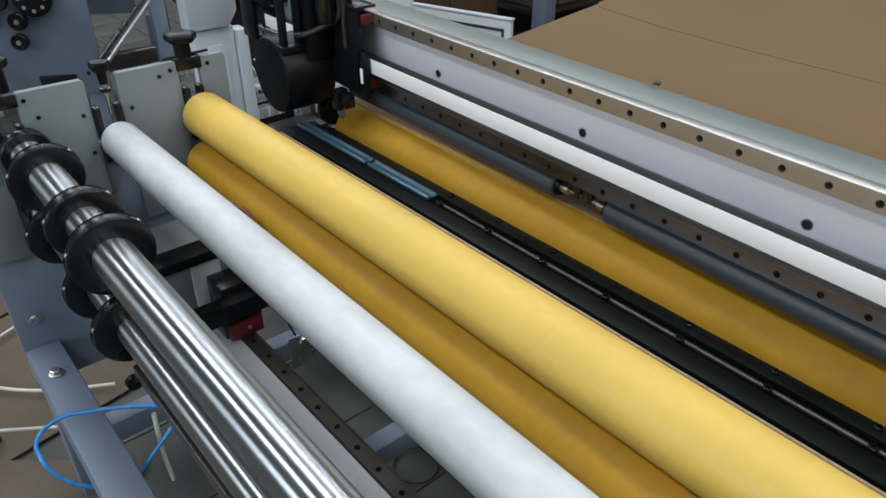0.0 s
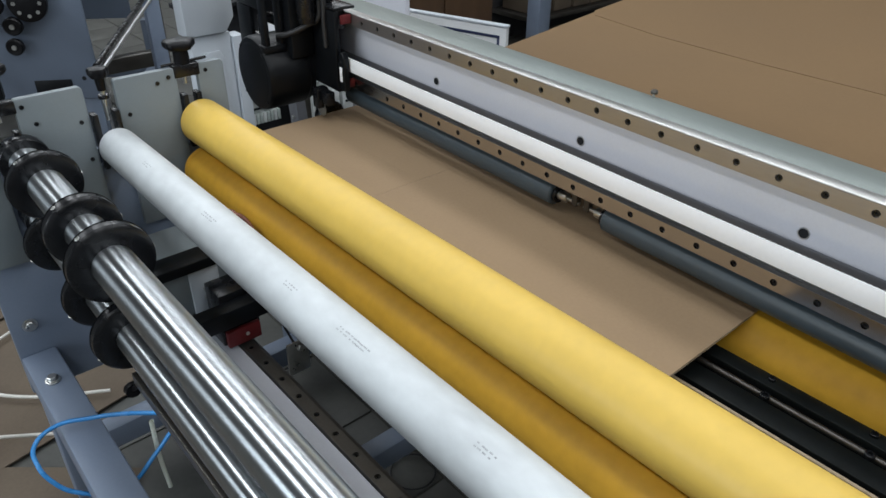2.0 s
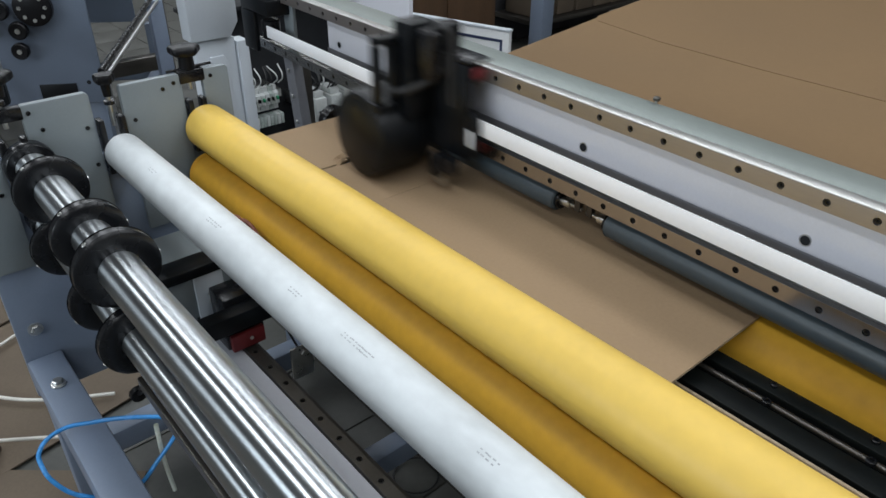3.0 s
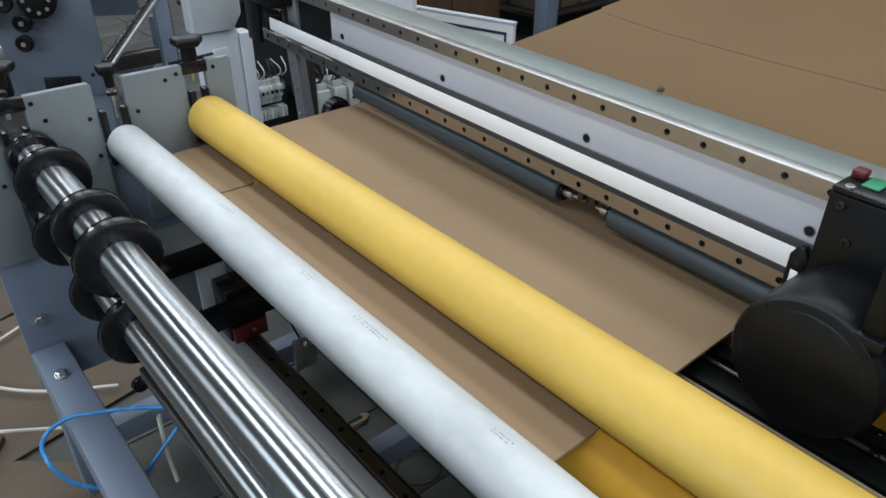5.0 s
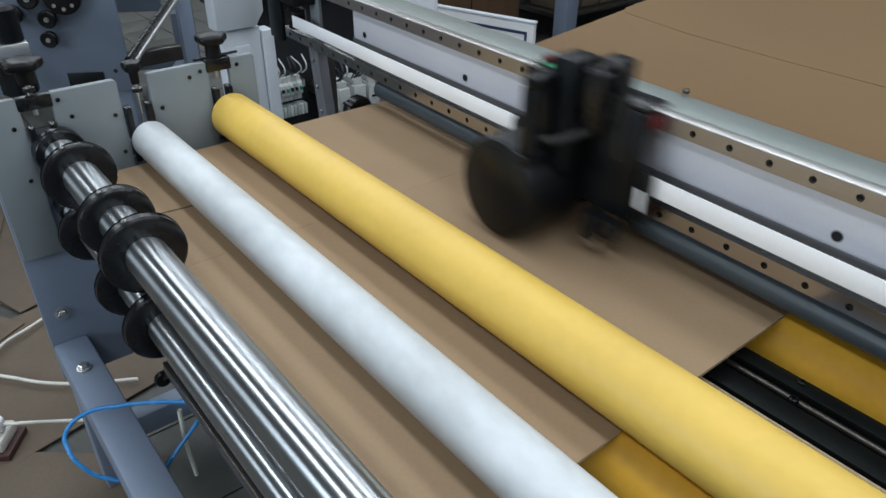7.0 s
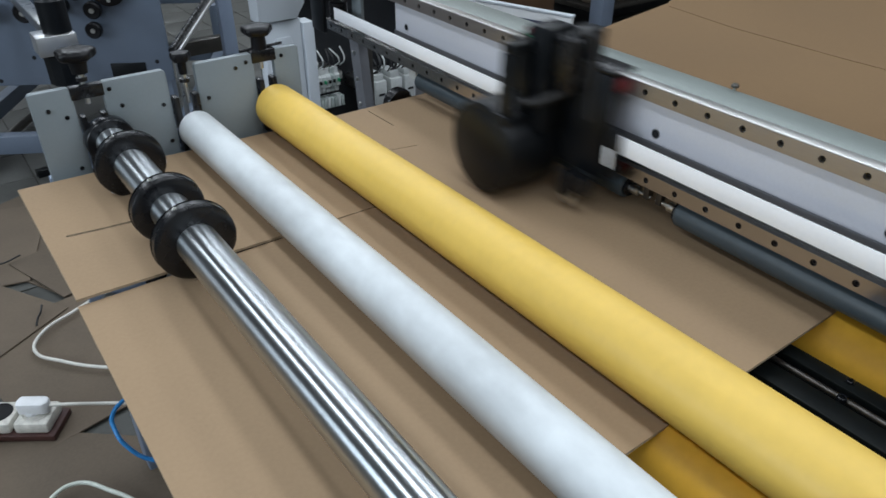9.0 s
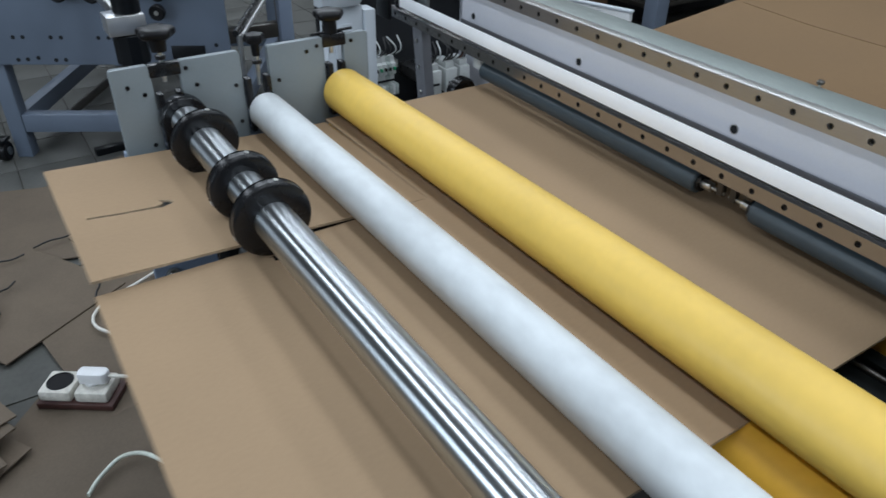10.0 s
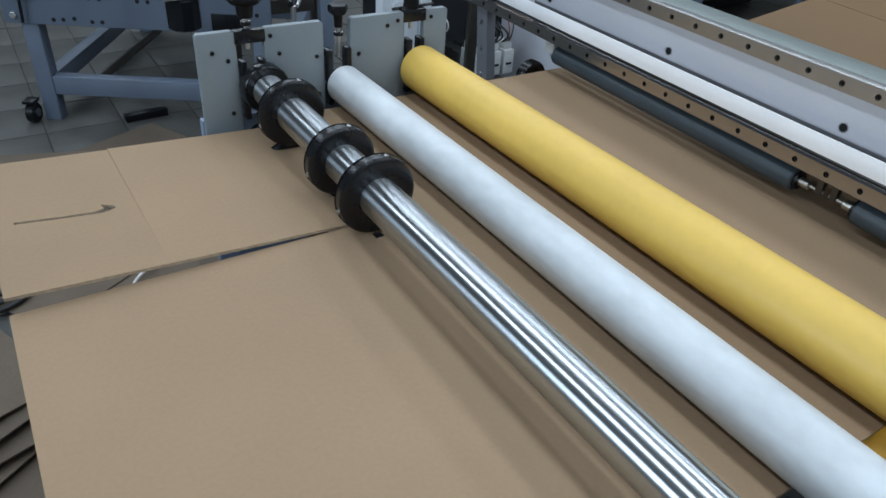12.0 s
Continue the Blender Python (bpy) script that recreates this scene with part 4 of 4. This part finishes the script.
for k, (x, w) in enumerate(((1.055, 0.05), (1.125, 0.052), (1.19, 0.048))):
    r = thing("contactor", "off-white contactor with dark slot and wired top", "contactor", None, "contactors")
    part("body", box(x, x + w, 1.955, 2.06, 0.375, 0.468, 0.003), RELAY, r)
    part("mount", box(x, x + w, 2.06, 2.20, 0.40, 0.44, 0.002), STEEL, r)
    part("slot", box(x + 0.012, x + w - 0.012, 1.951, 1.956, 0.412, 0.420, 0.0005), INSIDE_SHADE, r, "dark slot")
    part("head", box(x + 0.006, x + w - 0.006, 1.97, 2.05, 0.468, 0.492, 0.003), RELAY, r)
    for j in range(4):
        xx = x + 0.008 + j * 0.011
        tube([(xx, 1.99, 0.49), (xx + random.uniform(-0.02, 0.02), 1.96, 0.53), (xx + random.uniform(-0.05, 0.03), 2.0, 0.57)], 0.003, "wire", random.choice((BLACK_CABLE, BLACK_CABLE, RELAY, COPPER)), "", parent=r)
shelf = thing("end_tray", "dark steel tray between roller ends and cabinet", "tray")
part("tray", box(0.37, 0.60, 1.122, 1.21, 0.70, 0.712, 0.002), DARK_STEEL, shelf)
part("support", box(0.45, 0.50, 1.15, 1.20, 0.0, 0.70, 0.003), BLUE_GREY, shelf)
roll_end = thing("belt_guard", "round black guard at the infeed roller's end", "guard", pose(0.607, 1.10, 0.752))
part("disc", lathe([(-0.012, 0.034), (-0.006, 0.038), (0.012, 0.038), (0.016, 0.034)], "y", seg=40), BLACKENED, roll_end)
part("foot", box(-0.02, 0.02, 0.0, 0.03, -0.38, -0.05, 0.003), BLACKENED, roll_end)
clip = thing("pneumatic_fitting", "white plastic fittings with bright screw at the roller hanger", "fitting", BEAM @ pose(0.03, 0.60, 0.83))
part("body", box(-0.012, 0.012, -0.012, 0.02, -0.02, 0.03, 0.003), RELAY, clip)
part("elbow", lathe([(0, 0.007), (0.03, 0.007), (0.034, 0.005)], "y", (0, 0.02, 0.015), 20), PLUG, clip)
part("stem", box(-0.006, 0.006, 0.0, 0.012, 0.03, 0.042, 0.001), ALU, clip)

# ---- beyond the infeed table ----
sign = thing("white_board", "white board with a navy rounded border line, leaning upright", "board", pose(1.881, 1.749, 0, 0, 0, 106.5))
part("board", box(0.0, 1.1, -0.012, 0.012, 0.0, 0.63, 0.003), PANEL_WHITE, sign)
part("edge", box(-0.004, 1.1, -0.014, 0.014, 0.6305, 0.642, 0.003), CABINET, sign, "pale edging")
for sy in (0.0135,):
    for b in ((0.03, 1.08, 0.585, 0.597), (0.03, 0.042, 0.03, 0.585), (1.068, 1.08, 0.03, 0.585)):
        part("border_line", box(b[0], b[1], 0.0125, 0.0145, b[2], b[3], 0.0008), NAVY, sign, "navy border line")
    for k in range(5):
        part("text_bar", box(0.07 + k * 0.04, 0.095 + k * 0.04, 0.0125, 0.0142, 0.53, 0.555, 0.0005), NAVY, sign, "small navy lettering worn to bars")
door = thing("wooden_cupboard", "dark brown wooden cupboard at the back of the hall", "cupboard")
part("body", box(2.2, 3.02, 3.0, 3.5, 0.0, 2.0, 0.006), BROWN_DOOR, door)
part("door", box(2.22, 2.60, 2.985, 2.998, 0.06, 1.96, 0.004), BROWN_DOOR, door)
part("door", box(2.61, 3.0, 2.985, 2.998, 0.06, 1.96, 0.004), BROWN_DOOR, door)
solid("steel_post", box(3.02, 3.12, 2.6, 2.7, 0.0, 2.4, 0.004), BLUE_GREY, "blue-grey steel post behind the infeed table", "post")
rack = thing("far_rack", "dark rack with goods at the hall's back", "rack")
part("back", box(3.3, 4.6, 3.3, 3.36, 0.0, 1.6, 0.004), DARK_CLOTH, rack)
for sz in (0.2, 0.7, 1.2):
    part("shelf", box(3.3, 4.6, 2.9, 3.3, sz, sz + 0.03, 0.003), DARK_STEEL, rack)
for sx in (3.3, 4.56):
    part("upright", box(sx, sx + 0.04, 2.88, 2.92, 0.0, 1.6, 0.003), BLUE_GREY, rack)
for k in range(6):
    part("carton", box(3.36 + k * 0.2, 3.53 + k * 0.2, 2.95, 3.25, 0.235, 0.42 + 0.05 * (k % 3), 0.004), CARD_OLD, rack)
wrap = thing("wrapped_rolls", "bundles wrapped in clear film beside the cupboard", "bundle", pose(1.95, 2.75, 0))
for k in range(4):
    part("roll", lathe([(0, 0.05), (0.01, 0.055), (0.70 + 0.06 * k, 0.055), (0.71 + 0.06 * k, 0.045)], "z", (0.07 * k - 0.05, 0.05 * (k % 2), 0), 20), PLASTIC_WRAP, wrap)

# ---- floor clutter ----
random.seed(3)


def scrap(cx, cy, w, h, rz, z, label, skew=0.1, tilt=(0, 0)):
    pts = [(-w / 2, -h / 2), (w / 2 * (1 - skew), -h / 2 - skew * 0.05), (w / 2, h / 2 * (1 - skew)), (-w / 2 * (1 - skew * 0.5), h / 2)]
    solid("cardboard_scrap", prism(pts, "z", 0, 0.005, 0.001), CARD_OLD, label, "cardboard", pose(cx, cy, z, tilt[0], tilt[1], rz), "floor scraps", smooth=None)


scrap(-0.05, 2.35, 0.62, 0.95, 28, 0.001, "worn brown cardboard offcut lying on the floor")
scrap(-0.42, 2.45, 0.55, 0.60, -14, 0.0065, "large worn cardboard offcut lying on the floor")
scrap(-0.12, 2.12, 0.26, 0.34, 20, 0.0125, "small cardboard offcut on top of others")
scrap(-0.50, 1.95, 0.46, 0.50, 33, 0.0125, "dull cardboard offcut with one torn corner")
scrap(-0.15, 1.62, 0.60, 0.62, 12, 0.007, "large flat cardboard offcut beside the machine")
scrap(-0.42, 1.06, 0.62, 0.52, -38, 0.0065, "large cardboard offcut in front of the socket block")
scrap(-0.78, 1.42, 0.36, 0.40, 25, 0.10, "cardboard offcut on a small pile", tilt=(2, 4))
scrap(-0.82, 1.36, 0.40, 0.42, 31, 0.075, "cardboard offcut in a small pile")
scrap(-0.84, 1.32, 0.42, 0.42, 20, 0.05, "cardboard offcut in a small pile")
scrap(-0.83, 1.30, 0.44, 0.44, 36, 0.026, "cardboard offcut at the bottom of a pile")
scrap(-0.80, 2.3, 0.5, 0.5, 5, 0.0125, "worn cardboard offcut lying on the floor")
scrap(0.12, 1.9, 0.4, 0.5, -8, 0.013, "cardboard offcut under the machine")
for cx, cy, rz, ln in ((-0.33, 2.22, 12, 0.16), (-0.50, 2.16, 6, 0.12), (-0.27, 1.83, 70, 0.10), (-0.52, 1.98, 40, 0.09)):
    tube([(cx + ln * (k - 1.5) / 3 * math.cos(radians(rz)), cy + ln * (k - 1.5) / 3 * math.sin(radians(rz)), 0.032 + 0.006 * (k % 2)) for k in range(4)], 0.003, "board_sliver", BLACK_CABLE, "thin dark cardboard sliver on the floor", "scrap")

sock = thing("socket_block", "worn white double socket block on a dark wooden board", "socket", pose(-0.397, 1.372, 0.014, 0, 0, -34.8))
part("board", box(-0.10, 0.10, -0.05, 0.05, 0.0, 0.018, 0.002), BROWN_BOARD, sock, "dark red-brown board")
for k, sx in enumerate((-0.051, 0.044)):
    s = part("socket", box(sx - 0.043, sx + 0.043, -0.043, 0.043, 0.0185, 0.052, 0.008), SOCKET, sock)
    part("face", lathe([(0.0525, 0.034), (0.054, 0.033), (0.054, 0.030), (0.047, 0.028)], "z", (sx, 0, 0), 36), SOCKET if k else BLACK_PLASTIC, s, "dirty round socket face")
    for hx in (-0.0095, 0.0095):
        part("contact", lathe([(0.0485, 0.003), (0.0475, 0.003)], "z", (sx + hx, 0, 0.001), 12), STEEL, s, "metal contact")
plug = thing("power_plug", "white angled power plug in the socket block", "plug", pose(-0.361, 1.347, 0.067, 0, 0, -34.8))
part("body", prism([(-0.035, -0.018), (0.028, -0.018), (0.040, -0.010), (0.040, 0.010), (0.028, 0.018), (-0.035, 0.018), (-0.04, 0.0)], "z", 0.006, 0.04, 0.005), PLUG, plug)
part("foot", lathe([(0.0, 0.019), (0.008, 0.02)], "z", (-0.008, 0, 0), 28), PLUG, plug)
tube([(-0.328, 1.324, 0.09), (-0.28, 1.30, 0.085), (-0.22, 1.29, 0.06), (-0.12, 1.25, 0.04), (0.05, 1.2, 0.03)], 0.0045, "mains_cable", CABLE, "white mains cable from the plug", "cable")
tube([(-0.05, 1.86, 0.03), (-0.17, 1.80, 0.03), (-0.28, 1.74, 0.03), (-0.315, 1.66, 0.03), (-0.26, 1.565, 0.03), (-0.16, 1.46, 0.03), (0.0, 1.36, 0.03)], 0.0048, "white_cable", CABLE, "white cable looping over the floor cardboard", "cable")
tube([(-0.45, 1.02, 0.025), (-0.41, 1.06, 0.03), (-0.345, 1.085, 0.035), (-0.27, 1.01, 0.03), (-0.19, 0.88, 0.02), (-0.05, 0.75, 0.015)], 0.0052, "clear_hose", CLEAR_TUBE, "milky clear hose curled on the floor", "hose")
coil = thing("cable_coil", "coil of grey-black cable on the floor", "cable")
for k in range(3):
    tube([(-0.69 + (0.14 - 0.025 * k) * math.cos(a * 0.6), 1.86 + (0.12 - 0.02 * k) * math.sin(a * 0.6), 0.03 + 0.011 * k) for a in range(11)], 0.008, "loop", BLACK_CABLE, parent=coil)
tube([(-0.62, 1.05, 0.05), (-0.60, 0.95, 0.03), (-0.585, 0.80, 0.02), (-0.56, 0.6, 0.02)], 0.009, "grey_cable", BLACK_CABLE, "dark grey cable running along the floor", "cable")
tube([(-0.02, 0.735, 0.425), (-0.08, 0.775, 0.432), (-0.135, 0.815, 0.425), (-0.195, 0.842, 0.418), (-0.232, 0.825, 0.41), (-0.240, 0.785, 0.40), (-0.232, 0.765, 0.375), (-0.20, 0.745, 0.335), (-0.13, 0.715, 0.32), (-0.06, 0.725, 0.355), (-0.005, 0.745, 0.385)], 0.0042, "air_hose", BLUE_TUBE, "bright blue air hose looped over the frame bar", "hose")
tube([(-0.05, 0.74, 0.42), (-0.052, 0.742, 0.33), (-0.048, 0.74, 0.24)], 0.0045, "drain_hose", CLEAR_TUBE, "short clear hose hanging down", "hose")
conduit = solid("steel_offcut", box(-0.09, 0.09, -0.02, 0.02, 0.0, 0.03, 0.002), BLACK_PAINT, "dark steel offcut lying on the tiles", "offcut", pose(0.02, 2.95, 0.001, 0, 0, 5))
tube([(0.47 + 0.055 * math.cos(a * 0.7), 0.62 + 0.055 * math.sin(a * 0.7), 0.006) for a in range(10)], 0.0025, "wire_ring", BLACK_CABLE, "thin dark wire ring on the tiles under the rollers", "wire")

# ---- floor tiles, last ----
T = 0.30
bm = bmesh.new()
tile_me = None
for ix in range(-14, 17):
    for iy in range(-10, 40):
        x, y = ix * T + 0.07, iy * T + 0.11
        if -1.3 < x < 1.4 and -0.3 < y < 5.6:
            if tile_me is None:
                b2 = box(-T / 2 + 0.003, T / 2 - 0.003, -T / 2 + 0.003, T / 2 - 0.003, -0.008, 0.0, 0.0015)
                ob = part("tile", b2, TILE, FLOOR)
                tile_me = ob.data
            else:
                ob = new("tile", tile_me)
                ob.parent = FLOOR
            ob.matrix_basis = pose(x, y, random.uniform(-0.0008, 0.0), random.uniform(-0.15, 0.15), random.uniform(-0.15, 0.15), random.choice((0, 90, 180, 270)))
        else:
            box(x - T / 2 + 0.003, x + T / 2 - 0.003, y - T / 2 + 0.003, y + T / 2 - 0.003, -0.008, -0.0005, 0, bm)
tagged(part("far_tiles", bm, TILE, FLOOR, "grey floor tiles", smooth=None), kind="stuff")

# ---- motion ----
FEED = [(0, 0.642), (0.7, 0.641), (1.0, 0.632), (1.3, 0.613), (1.5, 0.597), (1.6, 0.586), (1.7, 0.535), (1.8, 0.455), (1.9, 0.385), (2.0, 0.325), (3.8, 0.325), (4.3, 0.10), (5.1, 0.10), (5.25, 0.05), (5.4, -0.005),
        (5.5, -0.009), (7.5, -0.009), (7.7, -0.05), (8.2, -0.207), (8.5, -0.246), (9.75, -0.246), (9.9, -0.292), (10.0, -0.333), (10.1, -0.384), (10.2, -0.429), (10.3, -0.452), (11.1, -0.452), (11.2, -0.487), (11.3, -0.532), (11.4, -0.558), (11.5, -0.564), (12, -0.564)]
DRIVE = [(0, 1.112), (0.4, 1.114), (0.7, 1.18), (0.8, 1.187), (2.7, 1.187), (2.8, 1.080), (2.9, 0.922), (3.0, 0.755), (3.1, 0.60), (3.2, 0.439), (3.3, 0.28), (3.4, 0.12), (3.5, -0.03), (3.6, -0.13), (3.7, -0.144), (6.6, -0.144), (6.7, -0.035), (6.8, 0.118), (6.9, 0.271),
         (7.0, 0.419), (7.1, 0.573), (7.2, 0.725), (7.3, 0.88), (7.4, 1.03), (7.5, 1.15), (7.6, 1.187), (8.5, 1.187), (8.6, 1.15), (8.7, 1.05), (8.8, 0.902), (8.9, 0.74), (9.0, 0.58), (9.1, 0.425), (9.2, 0.264), (9.3, 0.102), (9.4, -0.057), (9.5, -0.144), (12, -0.144)]


def along(rows, t):
    return float(np.interp(t, [r[0] for r in rows], [r[1] for r in rows]))


def turning(ob, x, z, r, sense):
    """Rows for a roller that turns with the fed board."""
    rows, last = [], None
    for k in range(0, 241):
        t = k / 20
        a = sense * math.degrees((0.642 - along(FEED, t)) / r)
        nxt = sense * math.degrees((0.642 - along(FEED, min(12, t + 0.05))) / r)
        if last is None or abs(a - last) > 0.01 or abs(nxt - a) > 0.01 or k == 240:
            rows.append((t, pose(x, 0, z, 0, a, 0)))
        last = a
    walk(ob, rows)


def motions():
    walk(sheet, [(t, pose(x, 0, SHEET_Z)) for t, x in FEED])
    # the flap lifts off the board and twists, its outer side hanging lower
    def sag(x, turn, twist):
        return pose(x, 0, 0.651 * math.sin(radians(twist)), -twist, turn, 0)
    walk(flap, [(t, sag(HINGE, a, b)) for t, a, b in ((0, 0, 0), (7.6, 0, 0), (8.4, 1.2, 0), (9.7, 1.2, 0), (10.3, 4.0, 2.0), (11.1, 4.0, 2.0), (11.5, 2.7, 2.5), (12, 2.6, 2.5))])
    walk(flap_end, [(t, sag(CREASE - HINGE, a, b)) for t, a, b in ((0, 0, 0), (11.1, 0, 0), (11.5, 0.3, 0.25), (12, 0.3, 0.25))])
    # cut free when the carriage passes, the sliver drops between roller and counter bar
    fall = [(2.93, 0.425, 0.772, 0), (3.0, 0.415, 0.745, -40), (3.08, 0.40, 0.66, -78), (3.2, 0.395, 0.35, -86), (3.3, 0.40, 0.08, -60), (3.4, 0.41, 0.01, 0), (12, 0.41, 0.01, 0)]
    walk(sliver, [(t, pose(x + 0.10, 0.845, SHEET_Z)) for t, x in FEED if t <= 2.0] + [(t, pose(x, 0.845, z, 0, a, 0)) for t, x, z, a in fall])
    walk(car, [(t, BEAM @ pose(0, (s - 0.48), 0)) for t, s in DRIVE])
    turning(yellow_top, 0.283, 0.8215, 0.0485, -1)
    turning(yellow_low, 0.268, 0.722, 0.0485, 1)
    turning(yellow_in, 0.642, 0.709, 0.061, 1)
    turning(white_roll, 0.104, 0.8115, 0.0388, -1)
    turning(shaft_top, -0.067, 0.834, 0.056, -1)
    turning(shaft_low, -0.07, 0.715, 0.0575, 1)


motions()
